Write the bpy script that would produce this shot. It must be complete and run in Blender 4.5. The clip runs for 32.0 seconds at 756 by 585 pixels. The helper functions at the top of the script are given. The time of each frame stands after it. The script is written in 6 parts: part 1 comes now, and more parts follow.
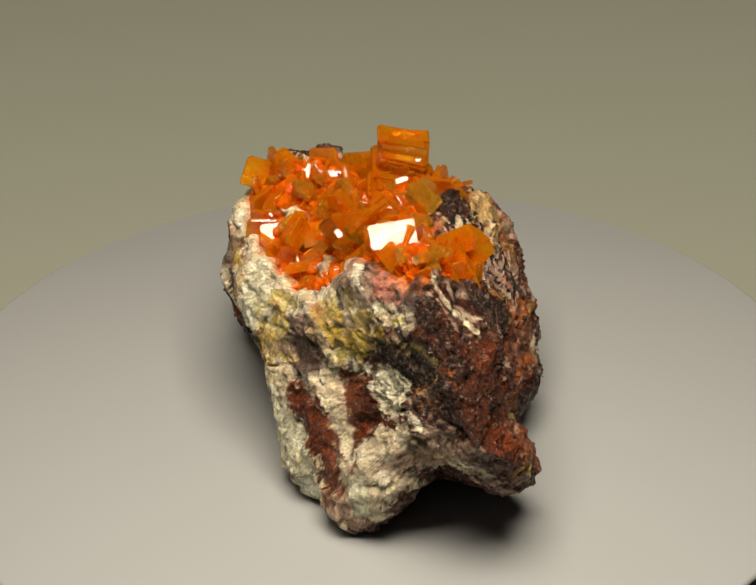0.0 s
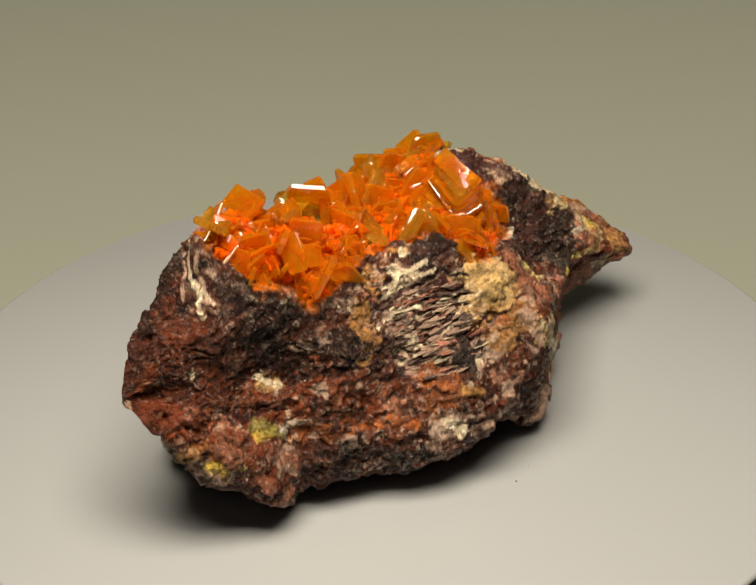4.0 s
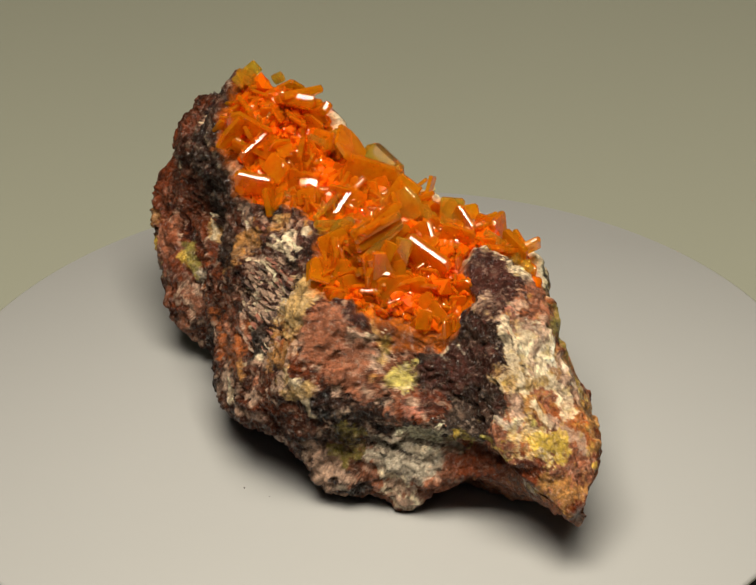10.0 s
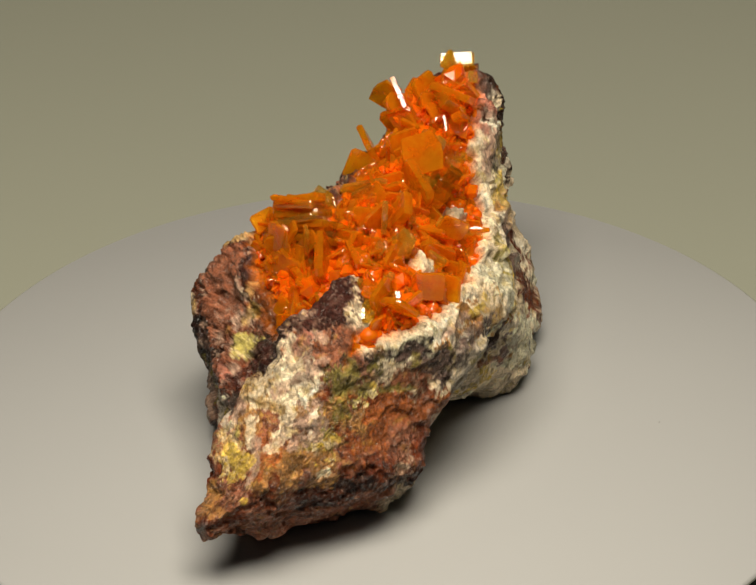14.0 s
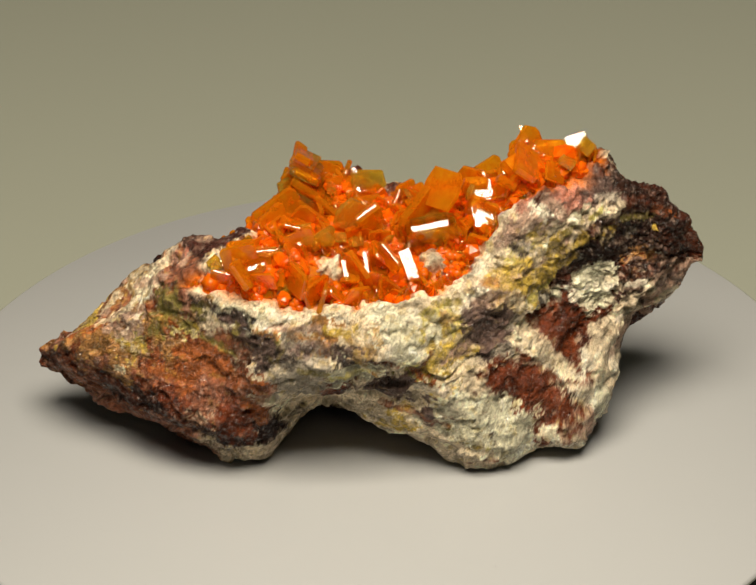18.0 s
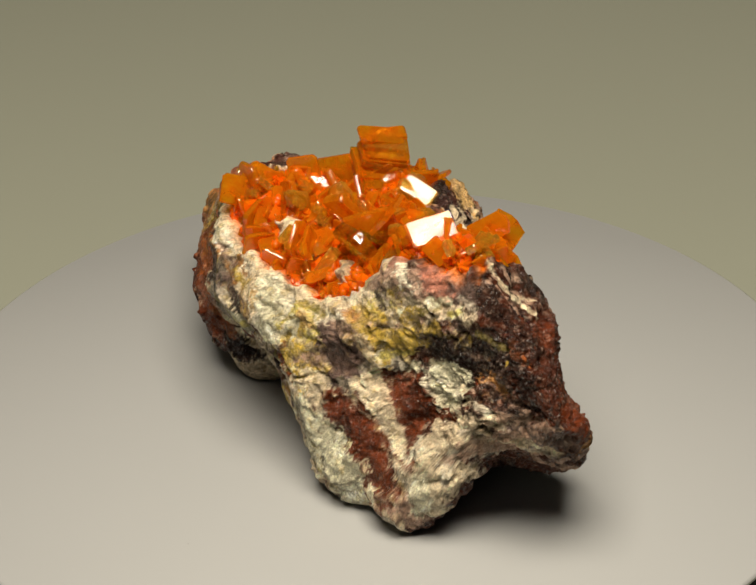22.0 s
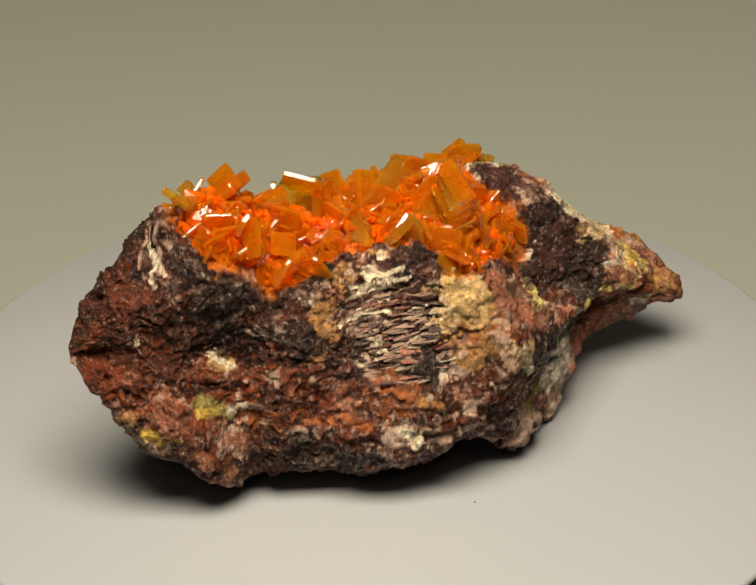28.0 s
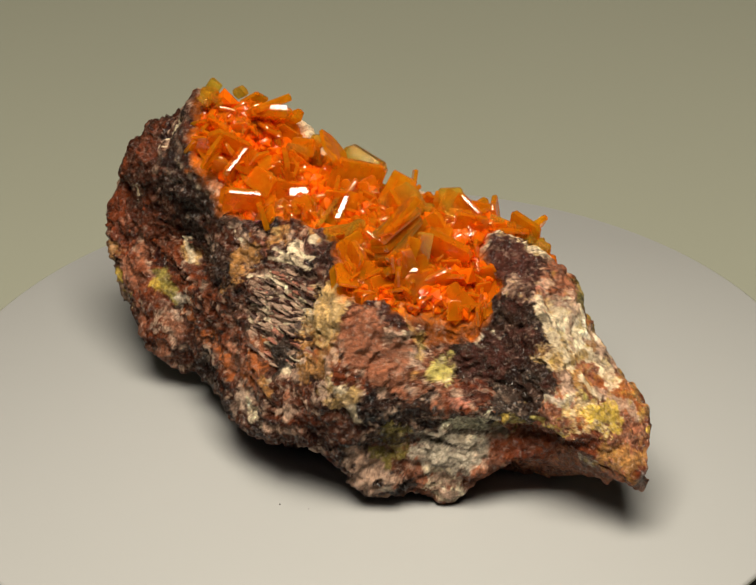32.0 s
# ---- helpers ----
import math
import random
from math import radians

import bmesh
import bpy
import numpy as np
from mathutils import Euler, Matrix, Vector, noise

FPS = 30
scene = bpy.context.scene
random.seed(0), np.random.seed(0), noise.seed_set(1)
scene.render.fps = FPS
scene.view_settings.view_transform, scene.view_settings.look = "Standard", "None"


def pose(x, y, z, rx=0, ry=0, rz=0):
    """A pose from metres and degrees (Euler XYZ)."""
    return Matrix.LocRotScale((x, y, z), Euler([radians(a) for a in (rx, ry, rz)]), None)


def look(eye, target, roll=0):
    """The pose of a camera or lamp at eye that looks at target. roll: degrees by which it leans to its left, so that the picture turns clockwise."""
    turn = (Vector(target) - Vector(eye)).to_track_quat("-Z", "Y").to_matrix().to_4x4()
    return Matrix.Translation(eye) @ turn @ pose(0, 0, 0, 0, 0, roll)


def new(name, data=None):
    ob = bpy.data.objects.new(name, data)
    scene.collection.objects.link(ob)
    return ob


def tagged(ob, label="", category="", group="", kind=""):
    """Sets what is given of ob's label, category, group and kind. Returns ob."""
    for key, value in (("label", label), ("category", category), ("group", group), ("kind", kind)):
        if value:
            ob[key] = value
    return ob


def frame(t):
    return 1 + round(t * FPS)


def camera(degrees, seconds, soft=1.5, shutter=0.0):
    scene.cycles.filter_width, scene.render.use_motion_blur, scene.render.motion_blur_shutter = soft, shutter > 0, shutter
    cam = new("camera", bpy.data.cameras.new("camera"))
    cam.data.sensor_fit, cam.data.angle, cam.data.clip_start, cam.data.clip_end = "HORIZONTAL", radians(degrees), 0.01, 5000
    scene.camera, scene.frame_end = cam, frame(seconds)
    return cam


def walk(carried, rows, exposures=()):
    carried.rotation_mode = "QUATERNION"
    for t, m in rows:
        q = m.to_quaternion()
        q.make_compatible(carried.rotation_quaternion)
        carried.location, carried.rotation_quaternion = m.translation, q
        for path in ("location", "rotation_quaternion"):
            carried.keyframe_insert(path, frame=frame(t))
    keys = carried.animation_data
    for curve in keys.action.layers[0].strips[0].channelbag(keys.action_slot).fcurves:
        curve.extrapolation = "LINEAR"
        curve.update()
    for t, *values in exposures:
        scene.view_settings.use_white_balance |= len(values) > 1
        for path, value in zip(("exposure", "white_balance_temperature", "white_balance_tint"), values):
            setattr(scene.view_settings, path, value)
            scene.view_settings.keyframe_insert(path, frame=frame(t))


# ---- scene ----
SECONDS = 32.0
TURN = -15.710  # degrees the table turns in a second

cam = camera(12.139, SECONDS)
EYE = (0.0, -0.4, 0.2674)
AIM = (0.000344, -0.0009, 0.0200)
# the camera's own exposure sinks a little while the stone is seen end-on
DIPS = [(0, -0.20), (1, -0.24), (2, -0.20), (3, -0.12), (4, 0), (7, 0), (8, -0.03), (10, -0.06), (11, -0.10), (12, -0.2), (13, -0.2), (14, -0.16), (17, -0.03), (20, -0.05), (21, -0.1), (22, -0.15), (23, -0.2),
        (24, -0.24), (25, -0.2), (26, -0.12), (27, 0), (32, 0)]
walk(cam, [(0.0, look(EYE, AIM, -0.996)), (SECONDS, look(EYE, AIM, -0.996))], DIPS)

# ---- light: a soft lamp over the table and an added unseen front fill, in a dim room ----
world = bpy.data.worlds.new("room")
scene.world = world
world.use_nodes = True
world.node_tree.nodes["Background"].inputs["Color"].default_value = (0.80, 0.86, 0.78, 1)
world.node_tree.nodes["Background"].inputs["Strength"].default_value = 0.005


def key_or_fill(eye, target, wide, deep, watts, colour):
    data = bpy.data.lights.new("key_or_fill", "AREA")
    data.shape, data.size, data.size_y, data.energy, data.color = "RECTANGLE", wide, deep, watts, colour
    ob = new("key_or_fill", data)
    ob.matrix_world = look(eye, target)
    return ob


key_or_fill((0.0, -0.125, 0.34), (-0.003, -0.005, 0.0), 0.22, 0.16, 2.73, (1.0, 0.895, 0.715))
# unseen fill, added to brighten the faces turned to the camera
key_or_fill((-0.06, -0.50, 0.44), (0.0, 0.0, 0.02), 0.20, 0.14, 0.06, (1.0, 0.94, 0.82))


# ---- numeric noise ----
PERM = np.random.RandomState(7).permutation(4096)
GRADS = np.random.RandomState(8).normal(size=(4096, 3))
GRADS /= np.linalg.norm(GRADS, axis=1)[:, None]
JIT = np.random.RandomState(9).rand(4096, 3)
TILT = np.random.RandomState(10).normal(size=(4096, 3))
SHADE = np.random.RandomState(11).rand(4096)


def cell_hash(i):
    return PERM[(PERM[(PERM[i[:, 0] & 4095] + i[:, 1]) & 4095] + i[:, 2]) & 4095]


def gnoise(p):
    """Gradient noise, about -1 to 1, at points p (n, 3)."""
    base = np.floor(p).astype(int)
    f = p - base
    u = f * f * f * (f * (f * 6 - 15) + 10)
    total = np.zeros(len(p))
    for dx in (0, 1):
        for dy in (0, 1):
            for dz in (0, 1):
                corner = np.array((dx, dy, dz))
                grad = GRADS[cell_hash(base + corner)]
                w = np.prod(np.where(corner, u, 1 - u), axis=1)
                total += w * ((f - corner) * grad).sum(1)
    return total * 1.6


def fbm(p, octaves=4, gain=0.5):
    total, amp = np.zeros(len(p)), 1.0
    for k in range(octaves):
        total += amp * gnoise(p * 2.03 ** k + 17.3 * k)
        amp *= gain
    return total


def facets(p):
    """Cells of broken stone: for each point the tilt of its cell's face, the cell's shade, and the distance to the next cell."""
    base = np.floor(p).astype(int)
    best, second = np.full(len(p), 9.0), np.full(len(p), 9.0)
    tilt, shade, share = np.zeros(len(p)), np.zeros(len(p)), np.full(len(p), 1e-12)
    for dx in (-1, 0, 1):
        for dy in (-1, 0, 1):
            for dz in (-1, 0, 1):
                cell = base + np.array((dx, dy, dz))
                h = cell_hash(cell)
                away = p - (cell + JIT[h])
                dist = np.sqrt((away ** 2).sum(1))
                near = dist < best
                second = np.where(near, best, np.minimum(second, dist))
                weight = np.exp(-18.0 * dist ** 2)
                tilt += weight * (away * TILT[h]).sum(1)
                share += weight
                shade = np.where(near, SHADE[h], shade)
                best = np.where(near, dist, best)
    return tilt / share, shade, second - best


# ---- materials ----
def material(name):
    mat = bpy.data.materials.new(name)
    mat.use_nodes = True
    nodes, links = mat.node_tree.nodes, mat.node_tree.links
    return mat, nodes, links, nodes["Principled BSDF"]


def noise_node(nodes, links, scale, detail=6, rough=0.6, coord="Object"):
    tex = nodes.new("ShaderNodeTexCoord")
    node = nodes.new("ShaderNodeTexNoise")
    node.inputs["Scale"].default_value, node.inputs["Detail"].default_value = scale, detail
    node.inputs["Roughness"].default_value = rough
    links.new(tex.outputs[coord], node.inputs["Vector"])
    return node


def ramp_node(nodes, links, source, stops):
    node = nodes.new("ShaderNodeValToRGB")
    while len(node.color_ramp.elements) < len(stops):
        node.color_ramp.elements.new(0.5)
    for e, (at, colour) in zip(node.color_ramp.elements, stops):
        e.position, e.color = at, (*colour, 1)
    links.new(source, node.inputs["Fac"])
    return node


def bump_node(nodes, links, source, shader, strength, distance):
    node = nodes.new("ShaderNodeBump")
    node.inputs["Strength"].default_value, node.inputs["Distance"].default_value = strength, distance
    links.new(source, node.inputs["Height"])
    links.new(node.outputs["Normal"], shader.inputs["Normal"])


def matte(name, low, high, scale, rough, bump=0.0, distance=0.0005):
    mat, nodes, links, shader = material(name)
    n = noise_node(nodes, links, scale)
    r = ramp_node(nodes, links, n.outputs["Fac"], [(0.3, low), (0.7, high)])
    links.new(r.outputs["Color"], shader.inputs["Base Color"])
    shader.inputs["Roughness"].default_value = rough
    if bump:
        bump_node(nodes, links, n.outputs["Fac"], shader, bump, distance)
    return mat


def stone_material():
    mat, nodes, links, shader = material("mineral_matrix")
    attr = nodes.new("ShaderNodeAttribute")
    attr.attribute_name = "mineral"

    def mixed(kind, factor, a, b):
        mix = nodes.new("ShaderNodeMix")
        mix.data_type, mix.blend_type = "RGBA", kind
        if isinstance(factor, float):
            mix.inputs["Factor"].default_value = factor
        else:
            links.new(factor, mix.inputs["Factor"])
        links.new(a, mix.inputs["A"])
        if isinstance(b, tuple):
            mix.inputs["B"].default_value = (*b, 1)
        else:
            links.new(b, mix.inputs["B"])
        return mix.outputs["Result"]

    grain = noise_node(nodes, links, 2600, 5, 0.65)
    tone = ramp_node(nodes, links, grain.outputs["Fac"], [(0.32, (0.70, 0.66, 0.62)), (0.50, (1.0, 1.0, 1.0)), (0.70, (1.35, 1.30, 1.25))])
    colour = mixed("MULTIPLY", 1.0, attr.outputs["Color"], tone.outputs["Color"])
    specks = noise_node(nodes, links, 1350, 4, 0.7)
    pale = ramp_node(nodes, links, specks.outputs["Fac"], [(0.57, (0, 0, 0)), (0.66, (0.34, 0.34, 0.34))])
    colour = mixed("MIX", pale.outputs["Color"], colour, (0.46, 0.33, 0.26))
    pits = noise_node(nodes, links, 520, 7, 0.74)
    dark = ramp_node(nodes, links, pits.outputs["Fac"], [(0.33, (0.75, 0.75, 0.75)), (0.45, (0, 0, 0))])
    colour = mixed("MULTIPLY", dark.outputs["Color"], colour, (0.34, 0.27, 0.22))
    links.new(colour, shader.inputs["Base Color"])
    wet = noise_node(nodes, links, 1700, 3)
    gloss = ramp_node(nodes, links, wet.outputs["Fac"], [(0.40, (0.12, 0.12, 0.12)), (0.52, (0.50, 0.50, 0.50))])
    links.new(gloss.outputs["Color"], shader.inputs["Roughness"])
    shine = ramp_node(nodes, links, wet.outputs["Fac"], [(0.40, (0.95, 0.95, 0.95)), (0.50, (0.10, 0.10, 0.10))])
    links.new(shine.outputs["Color"], shader.inputs["Specular IOR Level"])
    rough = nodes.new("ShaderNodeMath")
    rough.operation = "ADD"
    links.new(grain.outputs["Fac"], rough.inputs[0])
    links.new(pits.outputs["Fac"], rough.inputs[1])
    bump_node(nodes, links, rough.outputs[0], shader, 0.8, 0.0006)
    return mat


def crystal_material(name, deep, pale, tint, glass, body, rough=0.03, ior=1.9):
    """Lead-molybdate crystal: clear coloured glass, clouded by a body that scatters orange light, partly lit straight through."""
    mat, nodes, links, shader = material(name)
    cloud = noise_node(nodes, links, 420, 4)
    colour = ramp_node(nodes, links, cloud.outputs["Fac"], [(0.34, deep), (0.66, pale)])
    links.new(colour.outputs["Color"], shader.inputs["Base Color"])
    shader.inputs["Roughness"].default_value = rough
    shader.inputs["IOR"].default_value = ior
    shader.inputs["Transmission Weight"].default_value = glass
    fine = noise_node(nodes, links, 900, 3)
    bump_node(nodes, links, fine.outputs["Fac"], shader, 0.05, 0.0001)
    glow, through_body = nodes.new("ShaderNodeBsdfTranslucent"), nodes.new("ShaderNodeBsdfTransparent")
    links.new(colour.outputs["Color"], glow.inputs["Color"])
    through_body.inputs["Color"].default_value = (*tint, 1)
    inner, whole = nodes.new("ShaderNodeMixShader"), nodes.new("ShaderNodeMixShader")
    inner.inputs[0].default_value = 0.55
    links.new(glow.outputs[0], inner.inputs[1])
    links.new(through_body.outputs[0], inner.inputs[2])
    share = ramp_node(nodes, links, cloud.outputs["Fac"], [(0.3, (body * 0.55,) * 3), (0.7, (min(body * 1.45, 1.0),) * 3)])
    links.new(share.outputs["Color"], whole.inputs[0])
    links.new(shader.outputs[0], whole.inputs[1])
    links.new(inner.outputs[0], whole.inputs[2])
    links.new(whole.outputs[0], nodes["Material Output"].inputs["Surface"])
    return mat


STONE = stone_material()
HONEY = crystal_material("honey_crystal", (1.0, 0.72, 0.05), (1.0, 0.88, 0.18), (1.0, 0.90, 0.35), 1.0, 0.30)
ORANGE = crystal_material("orange_crystal", (1.0, 0.30, 0.004), (1.0, 0.60, 0.024), (1.0, 0.70, 0.10), 0.76, 0.50)
AMBER = crystal_material("amber_crystal", (1.0, 0.58, 0.03), (1.0, 0.82, 0.14), (1.0, 0.90, 0.40), 0.90, 0.40)
RED = crystal_material("red_orange_crystal", (1.0, 0.13, 0.001), (1.0, 0.34, 0.006), (1.0, 0.46, 0.04), 0.40, 0.42, 0.16, 1.5)
PAPER = matte("grey_paper", (0.250, 0.260, 0.212), (0.266, 0.276, 0.226), 3.0, 0.9)
PLATE = matte("white_plastic", (0.328, 0.334, 0.342), (0.348, 0.354, 0.362), 6.0, 0.30)
BLACK = matte("black_plastic", (0.012, 0.012, 0.012), (0.02, 0.02, 0.02), 30.0, 0.5)
SPECK = matte("dark_dust", (0.03, 0.025, 0.02), (0.06, 0.05, 0.04), 4000.0, 0.8)


# ---- building helpers ----
def part(name, bm, mat, parent, label=""):
    me = bpy.data.meshes.new(name)
    bm.to_mesh(me)
    bm.free()
    me.materials.append(mat)
    ob = new(name, me)
    ob.parent = parent
    return tagged(ob, label) if label else ob


def lathe(profile, steps=96):
    """A turned body: radius and height pairs from the axis outwards and back to it."""
    bm = bmesh.new()
    rings = []
    for r, z in profile:
        if r < 1e-7:
            rings.append([bm.verts.new((0, 0, z))])
        else:
            rings.append([bm.verts.new((r * math.cos(2 * math.pi * k / steps), r * math.sin(2 * math.pi * k / steps), z)) for k in range(steps)])
    for a, b in zip(rings, rings[1:]):
        for k in range(steps):
            quad = [a[k % len(a)], a[(k + 1) % len(a)], b[(k + 1) % len(b)], b[k % len(b)]]
            quad = list(dict.fromkeys(quad))
            if len(quad) > 2:
                bm.faces.new(quad)
    bmesh.ops.recalc_face_normals(bm, faces=bm.faces)
    for f in bm.faces:
        f.smooth = True
    return bm


# ---- the setting: a paper sweep under and behind the table ----
def paper_sweep():
    bm = bmesh.new()
    line = [(-1.4, -0.018), (0.35, -0.018)]
    line += [(0.35 + 0.25 * math.sin(a), -0.018 + 0.25 * (1 - math.cos(a))) for a in np.linspace(0.1, math.pi / 2, 14)]
    line += [(0.60, 1.2)]
    rows = [[bm.verts.new((x, y, z)) for x in (-1.2, 0.0, 1.2)] for y, z in line]
    for a, b in zip(rows, rows[1:]):
        for k in (0, 1):
            bm.faces.new((a[k], a[k + 1], b[k + 1], b[k])).smooth = True
    me = bpy.data.meshes.new("backdrop")
    bm.to_mesh(me)
    bm.free()
    me.materials.append(PAPER)
    sweep = new("backdrop", me)
    sweep.matrix_world = pose(0, 0, 0, 0, 0, -24)
    tagged(sweep, "plain grey-green paper sweep under and behind the turntable", "backdrop", kind="structure")


paper_sweep()


# ---- the turntable ----
def turntable():
    table = tagged(new("turntable"), "round white plastic turntable with a black base turning slowly", "turntable")
    R = 0.0606
    part("disc", lathe([(0, -0.0012), (R - 0.0006, -0.0012), (R, -0.0008), (R, -0.0003), (R - 0.0004, 0.0), (0, 0.0)], 160), PLATE, table, "thin satin white plastic disc")
    part("base", lathe([(0, -0.0175), (R - 0.001, -0.0175), (R - 0.0006, -0.017), (R - 0.0006, -0.002), (R - 0.002, -0.0013), (0, -0.0013)], 120), BLACK, table, "black plastic drum under the disc")
    for x, y, r in ((22.8, 8.6, 0.12), (20.5, 11.8, 0.07), (-31.0, -22.0, 0.06)):
        bm = bmesh.new()
        bmesh.ops.create_icosphere(bm, subdivisions=1, radius=r / 1000, matrix=Matrix.Translation((x / 1000, y / 1000, r / 2000)))
        part("dust_speck", bm, SPECK, table, "tiny dark speck of dust")
    return table


TABLE = turntable()

# ---- the specimen's stone: cuts across its length, in millimetres ----
SECTIONS = []


def section(y, cx, cz, radii):
    """One cut across the stone at y: its centre, and the radii round it from +x over the top."""
    SECTIONS.append((y, cx, cz, np.array(radii)))


section(-41.8, 12.0, 22.8, [0.3, 0.3, 0.5, 0.6, 0.7, 1.0, 1.1, 1.0, 0.7, 0.5, 0.4, 0.4, 0.5, 0.5, 0.3, 0.3, 0.3, 0.3, 0.6, 0.8, 0.8, 0.7, 0.7, 0.9, 1.2, 0.9, 0.3, 0.3])
section(-40.4, 11.1, 23.6, [1.4, 2.1, 2.0, 2.0, 2.1, 2.3, 2.7, 3.6, 2.5, 1.4, 0.3, 0.3, 0.3, 0.3, 0.3, 0.3, 0.3, 0.3, 0.3, 0.3, 1.2, 1.7, 2.0, 2.5, 3.4, 4.9, 3.3, 1.5])
section(-38.4, 10.4, 23.5, [2.8, 2.9, 3.3, 3.8, 4.3, 4.8, 5.5, 7.2, 5.9, 3.9, 1.9, 1.4, 1.1, 1.1, 1.5, 1.4, 1.2, 0.7, 0.3, 1.1, 3.6, 5.5, 5.5, 5.4, 5.7, 7.4, 5.7, 3.2])
section(-36.0, 9.8, 23.0, [4.0, 3.9, 4.6, 5.3, 6.3, 7.6, 8.2, 10.7, 9.4, 6.4, 4.2, 3.3, 2.9, 2.8, 3.2, 3.6, 4.2, 3.7, 4.9, 5.4, 6.2, 6.9, 8.4, 10.0, 10.6, 9.7, 7.6, 5.4])
section(-33.6, 9.4, 22.5, [5.8, 5.5, 5.9, 6.8, 7.7, 9.0, 9.2, 11.9, 12.6, 6.8, 4.6, 4.2, 4.1, 4.0, 4.2, 5.9, 6.6, 5.1, 6.7, 6.5, 6.6, 8.1, 9.9, 13.4, 14.2, 10.8, 8.3, 6.9])
section(-31.4, 8.4, 21.7, [7.9, 7.3, 7.5, 8.9, 10.4, 10.4, 11.1, 14.4, 14.9, 9.2, 5.4, 4.9, 5.1, 5.0, 4.6, 6.0, 6.8, 8.5, 15.5, 15.8, 10.7, 7.8, 9.8, 13.9, 15.5, 13.2, 10.0, 8.1])
section(-29.2, 7.1, 20.6, [8.7, 7.9, 8.4, 10.2, 13.0, 13.5, 15.6, 19.1, 15.4, 11.1, 7.4, 5.9, 5.6, 5.5, 5.2, 6.1, 7.4, 12.7, 19.5, 21.5, 14.3, 8.7, 9.9, 13.4, 15.8, 15.8, 12.6, 9.3])
section(-26.4, 6.3, 19.9, [8.9, 7.4, 7.9, 10.7, 14.1, 16.1, 18.1, 20.9, 17.8, 14.7, 10.0, 7.7, 6.8, 6.9, 7.6, 7.7, 8.1, 14.3, 21.5, 20.7, 17.1, 10.3, 10.8, 14.4, 18.1, 17.9, 13.4, 9.3])
section(-23.2, 5.5, 19.2, [10.0, 8.4, 8.3, 10.3, 14.4, 16.5, 18.6, 21.3, 20.0, 17.4, 13.7, 10.9, 9.0, 8.4, 9.5, 11.5, 13.9, 16.8, 20.5, 20.7, 18.4, 12.3, 12.9, 16.2, 19.8, 17.5, 13.0, 10.2])
section(-19.6, 4.4, 18.2, [11.3, 9.6, 9.8, 11.8, 15.2, 17.9, 20.0, 21.7, 20.4, 18.2, 15.4, 14.4, 12.6, 11.6, 12.8, 14.2, 15.7, 20.1, 22.2, 20.5, 18.2, 16.3, 15.3, 16.8, 18.6, 16.2, 13.3, 11.8])
section(-16.0, 3.4, 17.1, [13.6, 13.0, 13.4, 14.3, 15.8, 17.6, 19.1, 19.7, 18.6, 17.3, 16.1, 15.2, 15.0, 14.0, 14.6, 16.1, 18.1, 20.6, 21.5, 18.8, 16.7, 16.3, 16.5, 17.2, 18.1, 18.3, 15.8, 14.4])
section(-12.0, 2.7, 16.6, [14.6, 14.8, 15.3, 15.1, 16.3, 16.0, 16.7, 19.0, 17.5, 16.3, 15.9, 16.4, 17.3, 16.9, 16.9, 17.3, 17.9, 19.2, 20.3, 17.9, 16.1, 15.6, 16.3, 16.9, 17.8, 19.4, 17.4, 14.8])
section(-8.0, 2.4, 16.5, [15.3, 15.0, 15.5, 14.3, 15.4, 16.6, 17.3, 17.2, 16.9, 16.3, 16.2, 17.4, 19.1, 19.3, 17.6, 16.8, 17.4, 17.9, 17.4, 17.0, 16.5, 15.6, 16.4, 17.0, 17.7, 19.5, 19.4, 17.2])
section(-4.0, 2.2, 16.5, [16.4, 14.3, 14.6, 14.3, 14.9, 15.9, 16.4, 16.7, 16.7, 16.5, 16.6, 18.0, 20.4, 20.6, 18.1, 17.0, 17.5, 17.5, 15.8, 16.2, 16.6, 16.1, 16.5, 17.3, 18.4, 20.6, 21.1, 18.0])
section(0.0, 1.8, 16.8, [16.8, 14.8, 14.3, 14.7, 15.5, 15.8, 15.7, 15.7, 15.9, 16.1, 16.8, 18.4, 20.3, 20.9, 19.0, 17.1, 16.3, 15.9, 14.9, 15.3, 16.3, 16.8, 17.0, 18.1, 19.4, 19.4, 21.8, 18.8])
section(4.0, 1.4, 17.3, [17.9, 16.4, 14.6, 14.9, 16.1, 16.7, 16.4, 15.3, 14.9, 16.0, 17.7, 18.5, 20.1, 21.2, 20.4, 17.9, 15.0, 13.2, 13.5, 14.3, 15.5, 16.8, 17.6, 17.9, 18.3, 19.6, 22.1, 20.6])
section(8.0, 0.3, 17.1, [19.1, 17.5, 17.5, 16.9, 17.5, 17.5, 16.3, 14.1, 16.0, 17.3, 18.1, 19.2, 20.0, 19.9, 20.4, 18.0, 15.5, 15.5, 15.4, 14.2, 14.4, 16.4, 17.4, 17.5, 17.4, 18.0, 20.6, 21.6])
section(11.6, -0.8, 16.1, [20.7, 19.3, 18.9, 18.7, 17.2, 16.1, 15.2, 14.7, 17.5, 18.6, 18.6, 20.3, 20.3, 18.8, 19.3, 18.1, 18.4, 19.4, 19.5, 17.4, 15.5, 15.5, 16.1, 17.1, 18.2, 18.6, 20.3, 20.7])
section(15.2, -1.4, 15.2, [20.4, 20.9, 19.4, 16.9, 15.6, 14.4, 13.7, 14.1, 16.0, 18.1, 19.7, 19.5, 18.2, 16.7, 17.9, 18.9, 19.1, 19.1, 20.0, 17.7, 15.4, 15.0, 15.1, 15.7, 16.9, 20.1, 19.9, 19.1])
